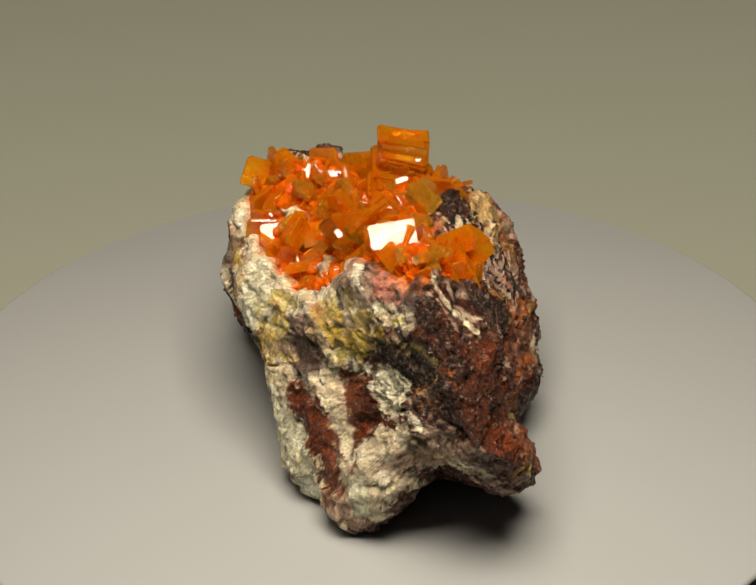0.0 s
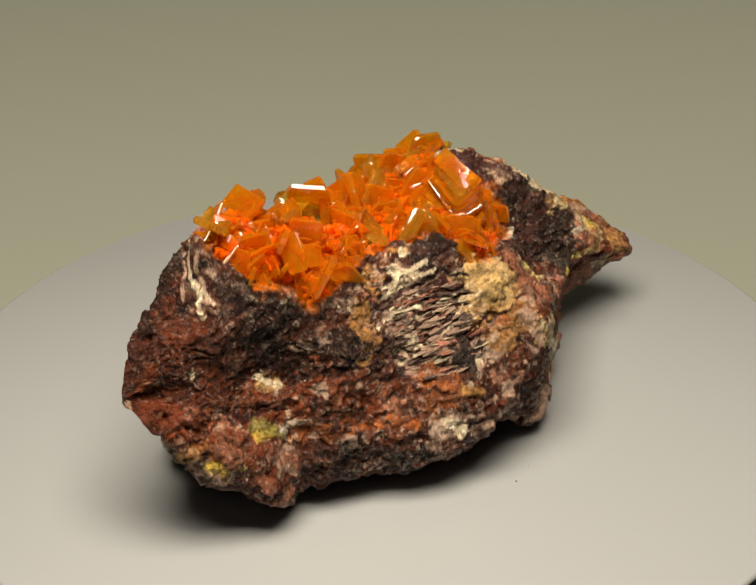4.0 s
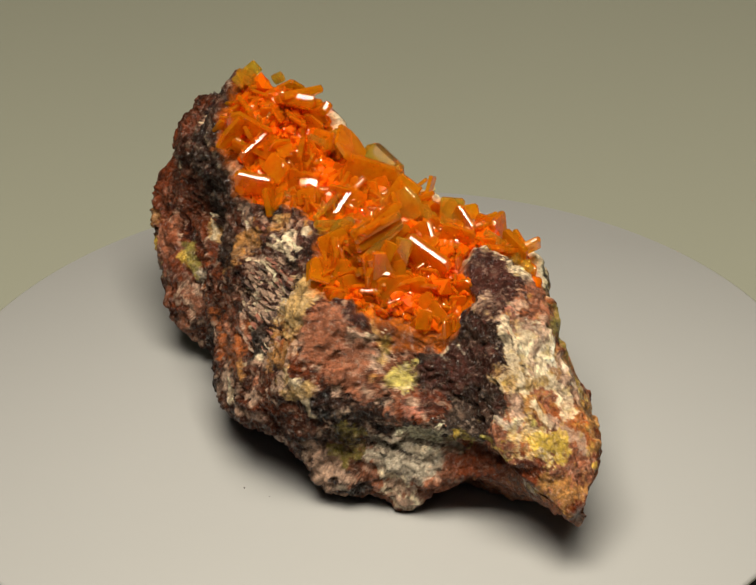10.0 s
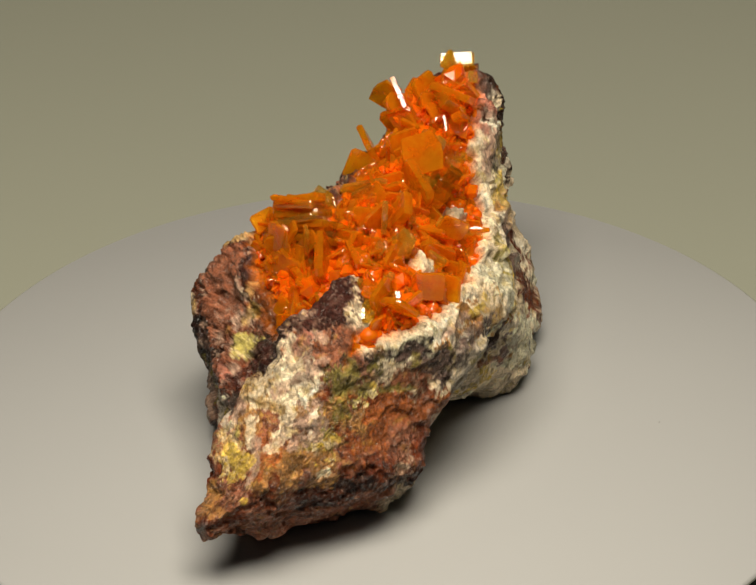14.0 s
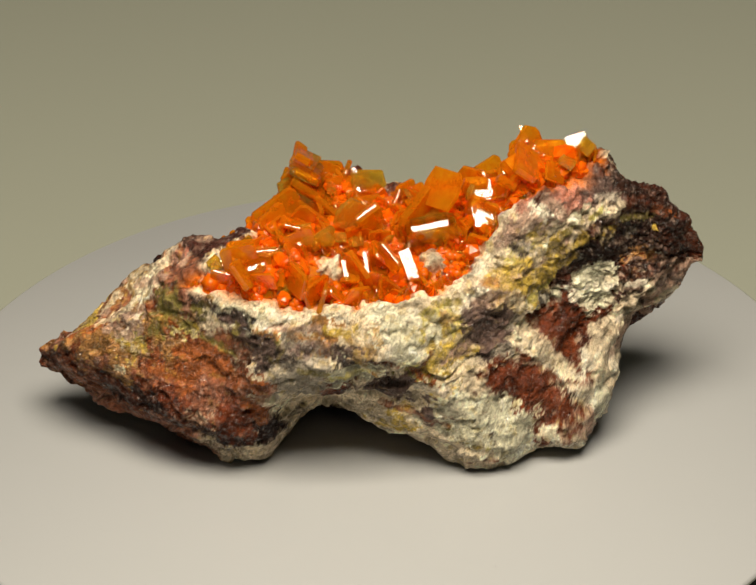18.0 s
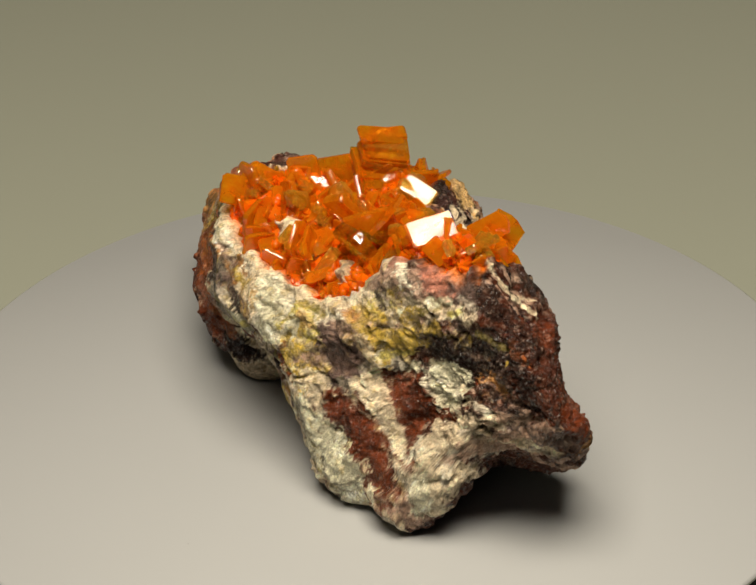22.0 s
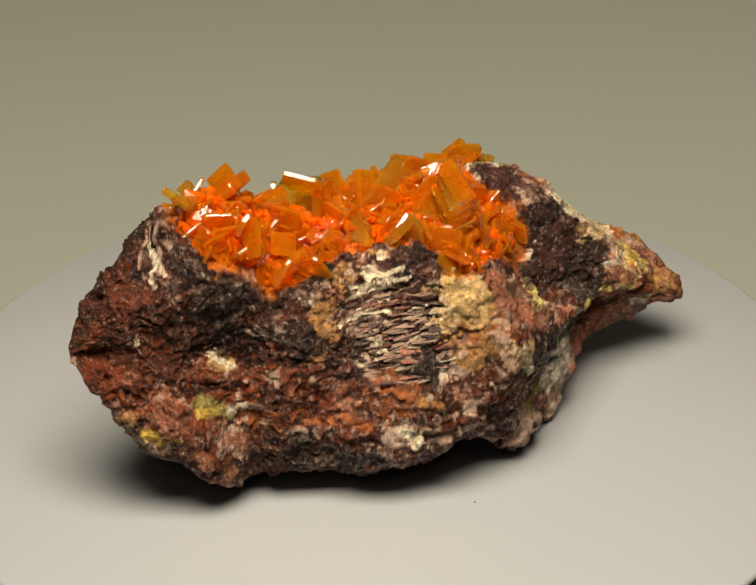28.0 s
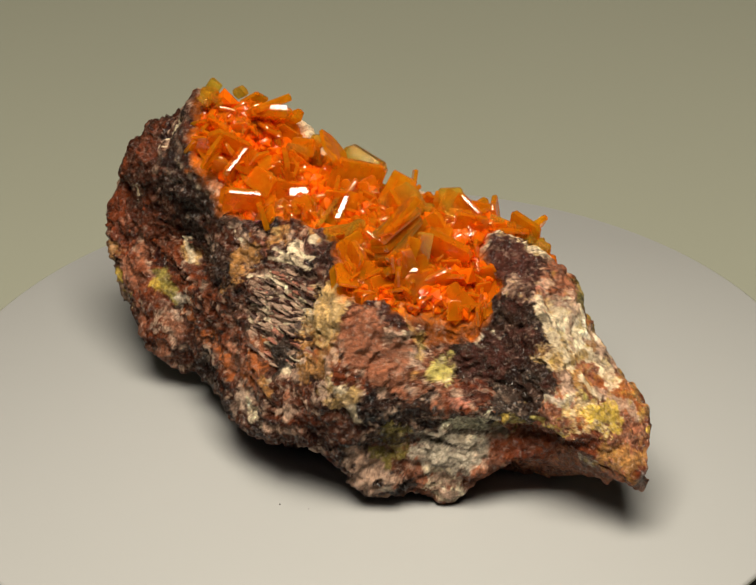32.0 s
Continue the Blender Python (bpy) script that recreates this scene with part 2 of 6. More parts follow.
section(18.8, -3.2, 14.2, [16.9, 17.8, 15.4, 11.2, 10.4, 10.7, 11.7, 12.9, 16.3, 18.0, 18.3, 16.9, 15.2, 14.7, 15.2, 17.1, 17.6, 17.5, 17.2, 16.2, 14.9, 14.3, 14.1, 15.3, 16.9, 19.5, 17.0, 15.8])
section(22.4, -5.1, 14.0, [12.2, 14.4, 9.7, 8.1, 8.7, 8.3, 10.3, 14.5, 15.0, 15.7, 16.2, 13.5, 12.7, 13.0, 13.3, 15.5, 15.5, 14.3, 14.1, 14.7, 14.5, 12.9, 11.1, 12.8, 16.8, 15.3, 14.2, 11.9])
section(26.0, -6.5, 13.9, [8.7, 11.0, 7.2, 7.2, 7.9, 8.7, 10.7, 13.4, 12.5, 13.6, 12.3, 11.1, 10.7, 10.9, 11.8, 12.9, 12.9, 12.4, 12.1, 12.7, 13.0, 12.0, 10.0, 8.6, 9.3, 12.2, 9.4, 8.1])
section(29.6, -7.4, 13.4, [6.7, 7.9, 6.8, 6.3, 6.7, 9.2, 10.4, 9.8, 8.9, 9.0, 9.5, 9.5, 9.3, 9.5, 9.9, 9.9, 9.9, 10.0, 10.3, 10.7, 11.1, 10.5, 8.7, 7.7, 7.4, 6.8, 4.5, 4.3])
section(33.2, -8.0, 12.8, [4.7, 5.8, 6.8, 7.5, 7.4, 7.9, 7.7, 6.8, 6.3, 7.2, 7.9, 7.9, 8.1, 8.4, 7.8, 7.5, 7.4, 7.3, 7.3, 8.5, 9.2, 8.0, 7.1, 6.2, 5.5, 4.9, 4.2, 4.0])
section(36.8, -8.8, 11.9, [4.7, 5.6, 6.3, 5.7, 5.1, 4.6, 4.3, 4.1, 4.1, 5.2, 7.1, 7.3, 6.9, 6.5, 5.9, 5.5, 5.3, 5.3, 5.2, 5.7, 6.5, 6.2, 5.5, 5.0, 4.8, 4.7, 4.5, 4.4])
section(40.0, -9.1, 11.1, [3.4, 3.3, 2.9, 2.7, 2.7, 2.5, 2.6, 2.9, 2.9, 2.9, 4.5, 5.2, 4.2, 3.9, 3.6, 3.1, 2.8, 2.9, 3.4, 3.7, 4.1, 3.7, 3.4, 3.2, 3.3, 3.6, 3.9, 3.5])
section(42.4, -8.5, 10.4, [2.4, 2.8, 2.3, 1.9, 1.7, 1.7, 1.8, 2.0, 2.4, 1.8, 2.1, 2.7, 2.2, 2.0, 1.7, 1.7, 2.0, 2.2, 2.2, 2.0, 2.3, 3.1, 2.5, 2.2, 2.2, 2.6, 2.6, 2.3])
section(44.2, -8.3, 9.5, [1.6, 1.6, 1.6, 1.0, 0.8, 1.1, 1.5, 1.6, 1.7, 1.8, 1.8, 1.5, 1.3, 1.0, 0.9, 1.0, 1.0, 0.8, 0.9, 1.1, 1.4, 1.5, 1.2, 0.9, 1.2, 1.3, 1.3, 1.4])


def hermite(v, x, at):
    slope = np.gradient(v, x, axis=0)
    k = np.clip(np.searchsorted(x, at) - 1, 0, len(x) - 2)
    h = (x[k + 1] - x[k])[:, None]
    t = (at - x[k])[:, None] / h
    return ((2 * t ** 3 - 3 * t ** 2 + 1) * v[k] + (t ** 3 - 2 * t ** 2 + t) * h * slope[k]
            + (3 * t ** 2 - 2 * t ** 3) * v[k + 1] + (t ** 3 - t ** 2) * h * slope[k + 1])


ALONG, ROUND = 610, 510


def stone_shape():
    """The smooth body as a grid of points, in millimetres."""
    y = np.array([s[0] for s in SECTIONS])
    radii = np.array([s[3] for s in SECTIONS])
    centre = np.array([(s[1], s[2]) for s in SECTIONS])
    even = np.linspace(y[0], y[-1], 1200)
    swell = hermite(radii, y, even)
    run = np.concatenate([[0], np.cumsum(np.sqrt(np.diff(even) ** 2 + (np.diff(swell, axis=0) ** 2).mean(1)))])
    at = np.interp(np.linspace(0, run[-1], ALONG), run, even)
    lofted = hermite(radii, y, at)
    n = radii.shape[1]
    wrapped = np.concatenate([lofted, lofted, lofted], axis=1).T
    fine = hermite(wrapped, np.arange(3.0 * n) - n, np.arange(ROUND) * n / ROUND).T
    fine = np.maximum(fine, 0.25)
    mid = np.stack([np.interp(at, y, centre[:, k]) for k in (0, 1)], axis=1)
    angle = np.arange(ROUND) * 2 * math.pi / ROUND
    return np.stack([mid[:, :1] + fine * np.cos(angle), np.repeat(at[:, None], ROUND, 1), mid[:, 1:] + fine * np.sin(angle)], axis=-1)


def grid_normals(grid):
    around = np.roll(grid, -1, 1) - np.roll(grid, 1, 1)
    along = np.gradient(grid, axis=0)
    n = np.cross(along, around)
    n /= np.linalg.norm(n, axis=2)[..., None] + 1e-9
    return n if (n[ALONG // 2, ROUND // 4] @ np.array((0, 0, 1))) > 0 else -n


# mineral colours
TONES = {
    "maroon": (0.062, 0.0145, 0.0052), "dark": (0.020, 0.0072, 0.0042), "rust": (0.130, 0.0270, 0.0070), "orangebrown": (0.294, 0.081, 0.019),
    "pinkbrown": (0.255, 0.092, 0.048), "rose": (0.422, 0.167, 0.114), "pinkgrey": (0.420, 0.275, 0.200), "purple": (0.046, 0.014, 0.010),
    "greypurple": (0.133, 0.084, 0.070), "slate": (0.028, 0.018, 0.014), "grey": (0.400, 0.345, 0.270), "cream": (0.715, 0.590, 0.410),
    "white": (0.780, 0.705, 0.550), "palegreen": (0.720, 0.680, 0.490), "sand": (0.490, 0.315, 0.125), "tan": (0.346, 0.164, 0.049),
    "ochre": (0.520, 0.360, 0.060), "lemon": (0.580, 0.490, 0.140), "olive": (0.208, 0.168, 0.040), "druse": (0.80, 0.20, 0.008)}
PATCHES = []


def patch(x, y, z, r, tone):
    """A patch of one mineral on the stone: its middle, its radius, its tone."""
    PATCHES.append((np.array((x, y, z)), r, np.array(TONES[tone])))


patch(1.4, -26.1, 36.3, 1.7, "rose"); patch(-2.9, -21.7, 34.7, 2.2, "grey"); patch(-6.6, -17.9, 28.9, 2.8, "cream")
patch(3.4, -29.6, 33.9, 2.2, "white"); patch(-1.7, -24.7, 27.8, 2.4, "ochre"); patch(-5.5, -21.0, 26.4, 1.6, "ochre")
patch(-7.1, -19.4, 23.4, 2.8, "grey"); patch(-9.9, -16.4, 21.4, 2.3, "greypurple"); patch(1.7, -28.3, 27.0, 2.2, "dark")

patch(5.3, -31.2, 36.5, 1.8, "dark"); patch(10.2, -28.3, 37.6, 2.3, "maroon"); patch(14.2, -29.6, 31.8, 4.7, "maroon")
patch(11.7, -36.0, 30.9, 4.7, "rust"); patch(14.1, -22.1, 31.1, 2.8, "maroon"); patch(17.2, -10.4, 21.9, 1.6, "tan")
patch(15.1, -0.7, 22.1, 2.3, "greypurple"); patch(2.4, -29.3, 23.5, 2.4, "palegreen"); patch(-2.2, -25.7, 18.8, 2.8, "rust")
patch(6.9, -34.8, 26.6, 2.3, "grey"); patch(6.9, -36.4, 23.0, 3.4, "slate"); patch(4.4, -32.3, 22.3, 1.6, "grey")
patch(10.3, -39.8, 27.5, 4.0, "maroon"); patch(13.3, -37.8, 23.5, 2.8, "rust"); patch(17.5, -35.3, 16.2, 1.5, "tan")
patch(9.1, -38.0, 22.4, 2.8, "pinkgrey"); patch(2.3, -33.4, 17.6, 2.8, "cream"); patch(-1.2, -30.1, 17.1, 1.3, "white")
patch(-9.1, -21.5, 10.7, 1.8, "rust"); patch(-3.5, -29.1, 11.9, 2.3, "rust"); patch(-12.0, -18.4, 5.8, 2.3, "palegreen")
patch(-12.6, -15.6, 12.8, 1.8, "palegreen"); patch(-9.4, -19.1, 17.1, 1.2, "rust"); patch(-14.1, -11.5, 20.7, 1.8, "ochre")
patch(-15.1, -7.4, 24.9, 1.8, "white"); patch(-17.5, 8.5, 26.3, 1.5, "white"); patch(-17.2, 1.7, 25.2, 1.5, "cream")
patch(-1.9, -30.7, 6.3, 2.3, "cream"); patch(4.7, -35.9, 17.6, 2.8, "pinkgrey"); patch(12.6, -38.2, 18.3, 3.4, "greypurple")

patch(13.9, -17.6, 28.1, 5.4, "maroon")
patch(11.6, -13.9, 31.1, 3.7, "maroon"); patch(11.7, -17.2, 33.4, 2.6, "maroon"); patch(10.0, -10.7, 30.9, 2.7, "dark")
patch(13.6, -21.9, 20.8, 1.5, "cream"); patch(13.5, -24.0, 21.3, 0.8, "cream"); patch(18.2, -29.3, 15.5, 3.0, "pinkbrown")
patch(16.3, -25.2, 15.8, 1.2, "ochre"); patch(15.8, -21.6, 15.3, 1.5, "grey"); patch(19.1, -23.9, 10.5, 3.0, "rust")
patch(18.8, -23.7, 5.1, 2.4, "pinkbrown"); patch(13.8, -10.0, 26.2, 2.3, "tan"); patch(15.3, -9.4, 24.3, 1.2, "tan")
patch(11.0, -6.2, 29.3, 1.8, "tan"); patch(9.9, -2.1, 30.0, 2.4, "pinkbrown"); patch(10.2, 1.5, 30.5, 2.4, "slate")
patch(12.3, -1.2, 27.5, 3.4, "purple"); patch(13.4, 2.6, 25.4, 3.7, "purple"); patch(14.1, -3.7, 24.5, 2.3, "pinkgrey")
patch(14.8, 0.7, 22.6, 2.7, "purple"); patch(14.5, 8.9, 26.7, 3.4, "sand"); patch(16.1, 9.0, 24.7, 2.6, "tan")
patch(17.3, 12.1, 22.4, 2.8, "tan"); patch(11.3, 14.8, 26.5, 2.6, "pinkbrown"); patch(8.3, 16.7, 24.3, 1.8, "cream")
patch(4.7, 20.8, 19.5, 1.1, "lemon"); patch(-3.9, 23.5, 25.9, 4.2, "dark"); patch(-2.2, 27.5, 19.2, 5.4, "dark")
patch(-8.4, 18.9, 30.7, 4.0, "purple"); patch(-0.2, 23.0, 20.7, 2.7, "dark"); patch(-8.5, 27.3, 25.1, 2.3, "cream")
patch(-6.3, 31.4, 21.9, 2.3, "cream"); patch(-9.0, 35.3, 17.2, 2.8, "sand"); patch(-7.0, 37.3, 15.7, 2.3, "ochre")
patch(-2.7, 36.0, 15.0, 2.2, "ochre"); patch(-7.9, 41.1, 12.6, 3.0, "tan"); patch(-7.0, 43.9, 9.7, 1.5, "rust")
patch(-2.4, 29.7, 9.9, 3.7, "rust"); patch(3.5, 24.5, 12.2, 2.4, "grey"); patch(7.4, 21.9, 10.5, 2.8, "palegreen")
patch(6.9, 22.3, 3.6, 2.0, "cream"); patch(12.3, 19.5, 14.0, 3.5, "olive"); patch(14.5, 17.1, 5.6, 2.8, "pinkgrey")
patch(18.5, 15.7, 19.5, 2.3, "sand"); patch(17.5, 4.7, 20.7, 3.0, "slate"); patch(18.8, 6.6, 18.2, 2.3, "pinkgrey")
patch(15.7, -2.8, 20.6, 1.7, "cream"); patch(20.4, -1.3, 11.5, 2.2, "pinkgrey"); patch(17.9, -13.8, 15.2, 1.8, "orangebrown")
patch(19.0, -7.6, 13.5, 4.0, "rust"); patch(19.2, -0.8, 15.0, 2.8, "orangebrown"); patch(20.8, 8.7, 13.6, 3.4, "rust")

patch(13.5, -23.5, 21.2, 1.1, "cream"); patch(8.7, 0.8, 31.3, 2.8, "purple"); patch(11.6, -1.5, 28.3, 2.2, "cream")
patch(15.3, 6.1, 24.2, 2.8, "sand"); patch(16.9, 3.3, 21.1, 2.3, "slate"); patch(15.3, -0.1, 21.7, 2.0, "pinkgrey")
patch(18.8, -1.0, 16.2, 2.3, "orangebrown"); patch(21.6, 1.4, 10.1, 1.3, "cream"); patch(18.1, -30.1, 16.0, 2.8, "pinkbrown")
patch(19.5, -29.6, 12.4, 1.3, "ochre"); patch(14.3, -40.6, 21.6, 2.8, "rust"); patch(14.6, -33.9, 25.2, 4.7, "maroon")
patch(16.6, -18.1, 13.9, 2.3, "orangebrown"); patch(8.3, -34.2, 34.7, 3.4, "maroon"); patch(1.5, -32.2, 10.3, 3.2, "cream")
patch(7.0, -35.6, 15.6, 3.0, "pinkgrey"); patch(3.9, -34.5, 19.3, 2.2, "cream"); patch(7.0, -37.0, 20.1, 2.2, "white")
patch(9.1, -36.6, 17.3, 2.2, "cream"); patch(11.5, 16.8, 23.2, 3.4, "pinkbrown"); patch(9.1, 14.2, 28.1, 2.4, "purple")
patch(17.2, 16.8, 18.8, 1.3, "cream"); patch(3.7, 21.2, 19.2, 1.5, "lemon"); patch(-3.2, 26.7, 22.4, 3.7, "dark")
patch(5.0, 25.1, 16.9, 2.2, "rust"); patch(2.6, 25.3, 12.7, 2.8, "grey"); patch(11.0, 20.1, 4.5, 1.8, "slate")
patch(-6.8, 18.7, 30.2, 3.4, "purple"); patch(-8.3, 15.9, 31.3, 2.4, "purple"); patch(-10.1, 27.6, 24.3, 3.2, "cream")
patch(-7.6, 30.4, 22.3, 2.4, "tan"); patch(-6.0, 33.4, 20.1, 2.8, "pinkgrey"); patch(-13.5, 29.6, 20.7, 3.0, "pinkgrey")
patch(-15.3, 24.6, 21.5, 3.4, "tan"); patch(-15.4, 28.9, 18.6, 1.8, "olive"); patch(-17.6, 19.5, 17.4, 3.7, "rust")
patch(-19.1, 22.7, 12.7, 3.0, "rust"); patch(-6.7, 36.4, 16.5, 2.3, "ochre"); patch(-9.0, 39.9, 14.0, 2.8, "pinkbrown")
patch(-8.2, 44.0, 11.1, 2.3, "rust"); patch(-14.7, 36.3, 16.3, 3.7, "tan"); patch(-16.9, 29.9, 11.5, 3.7, "maroon")
patch(-16.2, 17.3, 27.0, 2.3, "cream"); patch(-15.9, 0.6, 26.2, 2.8, "cream"); patch(-18.7, 3.8, 23.6, 2.4, "lemon")
patch(-19.2, 11.6, 22.5, 2.4, "tan"); patch(-6.6, -15.7, 29.8, 2.3, "white"); patch(-3.3, -20.2, 34.6, 2.3, "pinkgrey")
patch(-4.7, -19.1, 32.0, 0.9, "slate"); patch(-11.5, 41.4, 11.8, 1.8, "rust"); patch(-15.6, 29.9, 17.4, 3.0, "tan")
patch(-15.9, 27.4, 18.2, 1.1, "olive"); patch(-17.6, 22.1, 17.4, 3.5, "pinkbrown"); patch(-18.6, 16.8, 15.7, 4.7, "pinkbrown")
patch(-16.2, 21.1, 21.5, 1.3, "olive"); patch(-16.7, 30.8, 14.1, 1.8, "tan"); patch(-19.3, 14.3, 9.4, 4.2, "rust")
patch(-16.4, 10.8, 7.6, 2.7, "dark"); patch(-18.1, 25.1, 14.6, 3.4, "rust"); patch(-17.2, 15.9, 25.9, 2.4, "palegreen")
patch(-17.7, 8.5, 26.0, 2.8, "white"); patch(-16.3, 3.7, 26.3, 2.4, "white"); patch(-19.2, 6.3, 21.8, 3.7, "grey")
patch(-19.0, 9.2, 21.6, 2.0, "olive"); patch(-18.3, -0.3, 19.6, 2.8, "slate"); patch(-17.8, 2.6, 16.0, 3.4, "rust")
patch(-18.0, -2.7, 23.5, 2.3, "sand"); patch(-16.5, -7.3, 23.3, 3.4, "white"); patch(-14.8, -9.7, 23.6, 1.3, "lemon")
patch(-12.9, -11.5, 24.5, 2.8, "ochre"); patch(-10.3, -15.9, 20.3, 3.4, "greypurple"); patch(-13.8, -12.9, 15.1, 3.7, "cream")
patch(-15.3, -8.5, 17.3, 2.3, "olive"); patch(-13.7, -6.1, 9.9, 2.2, "ochre"); patch(-13.9, -11.7, 11.4, 2.8, "greypurple")
patch(-11.1, -18.1, 10.6, 3.7, "palegreen"); patch(-10.6, -20.4, 5.2, 3.4, "palegreen"); patch(-12.8, -17.0, 7.0, 1.2, "olive")
patch(-7.9, -22.5, 12.3, 3.2, "rust"); patch(-9.8, -19.2, 14.1, 1.8, "rust"); patch(-5.7, -25.5, 10.1, 2.0, "rust")
patch(-6.0, -26.8, 8.2, 1.5, "dark"); patch(-2.3, -25.5, 15.9, 1.5, "white"); patch(-6.1, -22.6, 16.9, 1.6, "cream")
patch(-2.4, -25.5, 18.5, 3.0, "rust"); patch(-0.1, -28.3, 18.3, 2.0, "rust"); patch(-3.3, -23.3, 20.1, 1.3, "rust")
patch(1.6, -28.7, 22.7, 2.4, "palegreen"); patch(2.0, -29.3, 20.8, 1.3, "palegreen"); patch(-0.9, -30.7, 17.2, 2.6, "cream")
patch(-2.6, -30.2, 4.6, 2.0, "pinkgrey"); patch(-6.1, -26.6, 2.0, 1.8, "white"); patch(-4.3, -21.9, 24.8, 3.2, "ochre")
patch(-7.4, -19.2, 25.5, 2.0, "olive"); patch(-8.7, -17.1, 25.2, 2.3, "cream"); patch(-6.1, -18.5, 29.4, 3.4, "cream")
patch(-4.0, -20.3, 32.8, 3.4, "pinkgrey"); patch(1.5, -26.4, 36.1, 2.2, "rose"); patch(-1.9, -23.2, 35.3, 2.2, "white")
patch(3.6, -29.9, 34.2, 2.8, "greypurple"); patch(-0.8, -25.6, 29.2, 2.8, "cream"); patch(3.5, -30.3, 28.6, 2.3, "ochre")
patch(6.5, -33.8, 28.8, 2.8, "dark"); patch(7.5, -36.5, 26.2, 3.5, "dark"); patch(2.2, -28.8, 26.3, 2.2, "dark")
patch(5.5, -33.0, 24.6, 2.3, "rust"); patch(7.9, -36.7, 24.4, 0.9, "white"); patch(9.5, -38.8, 28.7, 2.8, "maroon")
patch(11.3, -41.1, 23.2, 1.2, "dark"); patch(6.1, -36.0, 21.8, 2.8, "pinkbrown"); patch(4.4, -32.6, 22.0, 1.6, "pinkgrey")
patch(3.4, -34.2, 19.4, 2.2, "pinkgrey"); patch(6.3, -36.7, 19.7, 1.6, "pinkbrown"); patch(0.4, 22.7, 20.1, 4.0, "dark")
patch(-2.4, 22.6, 22.6, 3.0, "dark"); patch(-4.4, 23.9, 26.7, 2.3, "dark"); patch(-3.1, 29.5, 18.7, 2.7, "dark")
patch(0.1, 27.5, 16.6, 3.4, "slate"); patch(4.6, 25.0, 14.9, 2.0, "dark"); patch(3.1, 24.1, 17.5, 2.3, "rust")
patch(9.6, 17.7, 22.3, 2.6, "pinkgrey"); patch(12.2, 16.3, 23.7, 3.0, "pinkbrown"); patch(4.9, 20.7, 19.5, 1.8, "lemon")
patch(13.7, 19.0, 15.8, 4.0, "dark"); patch(15.8, 15.9, 9.4, 2.7, "dark"); patch(9.1, 21.5, 14.5, 3.0, "dark")
patch(6.7, 22.6, 10.1, 4.0, "grey"); patch(4.1, 24.1, 12.9, 2.7, "palegreen"); patch(6.7, 22.3, 3.1, 2.2, "cream")
patch(-1.1, 27.8, 12.3, 3.0, "olive"); patch(-1.7, 28.8, 10.3, 2.7, "rust"); patch(-3.6, 36.8, 12.9, 3.0, "rust")
patch(-6.1, 36.1, 16.8, 2.3, "ochre"); patch(-9.6, 29.8, 21.8, 2.3, "cream"); patch(-5.3, 30.6, 22.8, 2.7, "sand")
patch(-9.6, 34.1, 18.1, 3.0, "pinkbrown"); patch(-7.7, 24.4, 27.9, 2.0, "pinkgrey"); patch(-8.7, 40.6, 13.4, 2.7, "pinkbrown")
patch(12.3, 19.0, 3.1, 2.0, "dark"); patch(15.0, 9.1, 26.3, 2.4, "sand"); patch(18.0, 9.4, 19.9, 2.3, "tan")
patch(20.5, 6.7, 15.1, 2.3, "maroon"); patch(16.5, 16.3, 21.9, 2.7, "rust"); patch(-16.8, 23.3, 18.5, 4.0, "orangebrown")
patch(-17.2, 18.8, 18.9, 2.7, "rust"); patch(-15.0, 24.2, 24.3, 2.3, "olive"); patch(-15.6, 30.0, 17.4, 1.8, "ochre")
patch(-11.0, 27.7, 24.2, 2.7, "white"); patch(-8.6, 30.2, 21.8, 2.0, "cream"); patch(-8.7, 25.6, 26.6, 2.0, "orangebrown")
patch(-6.3, 22.9, 28.8, 2.3, "pinkgrey"); patch(-18.3, 26.0, 13.7, 3.0, "rust"); patch(-14.8, 37.1, 15.2, 2.0, "tan")
patch(-8.6, 42.1, 12.6, 2.7, "pinkbrown"); patch(-5.1, 36.0, 16.5, 2.3, "sand"); patch(-8.0, 33.1, 19.7, 2.4, "tan")
patch(-18.7, 13.0, 24.7, 2.3, "palegreen"); patch(-17.0, 7.0, 26.4, 2.3, "cream")


patch(14.2, -22.4, 31.2, 4.7, "dark"); patch(15.4, -28.0, 29.8, 4.0, "maroon"); patch(13.4, -19.9, 24.4, 4.0, "dark")
patch(14.4, -34.4, 26.8, 3.4, "maroon"); patch(13.6, -22.9, 21.1, 1.8, "cream"); patch(15.2, -13.3, 25.1, 3.4, "dark")
patch(15.0, -17.9, 20.0, 4.0, "rust"); patch(15.2, -24.8, 19.6, 3.4, "rust"); patch(15.9, -33.1, 21.4, 3.4, "rust")
patch(18.7, -30.3, 14.8, 3.0, "pinkbrown"); patch(17.9, -22.4, 11.3, 2.3, "pinkgrey"); patch(16.3, -24.9, 15.8, 1.5, "tan")
patch(17.5, -16.3, 16.0, 2.7, "maroon"); patch(17.8, -12.3, 17.5, 3.0, "rust"); patch(18.9, -6.9, 14.0, 2.3, "pinkbrown")
patch(19.1, -0.7, 15.2, 1.9, "orangebrown"); patch(18.5, 4.0, 18.8, 2.3, "slate"); patch(16.5, 0.4, 20.0, 2.3, "pinkgrey")
patch(14.4, 7.7, 26.4, 3.0, "sand"); patch(17.1, 6.7, 21.6, 2.3, "tan"); patch(20.2, -5.6, 5.8, 2.7, "dark")
patch(18.3, -14.1, 8.2, 3.0, "dark"); patch(10.6, -37.5, 31.7, 4.0, "rust"); patch(13.6, -36.5, 24.4, 4.0, "maroon")
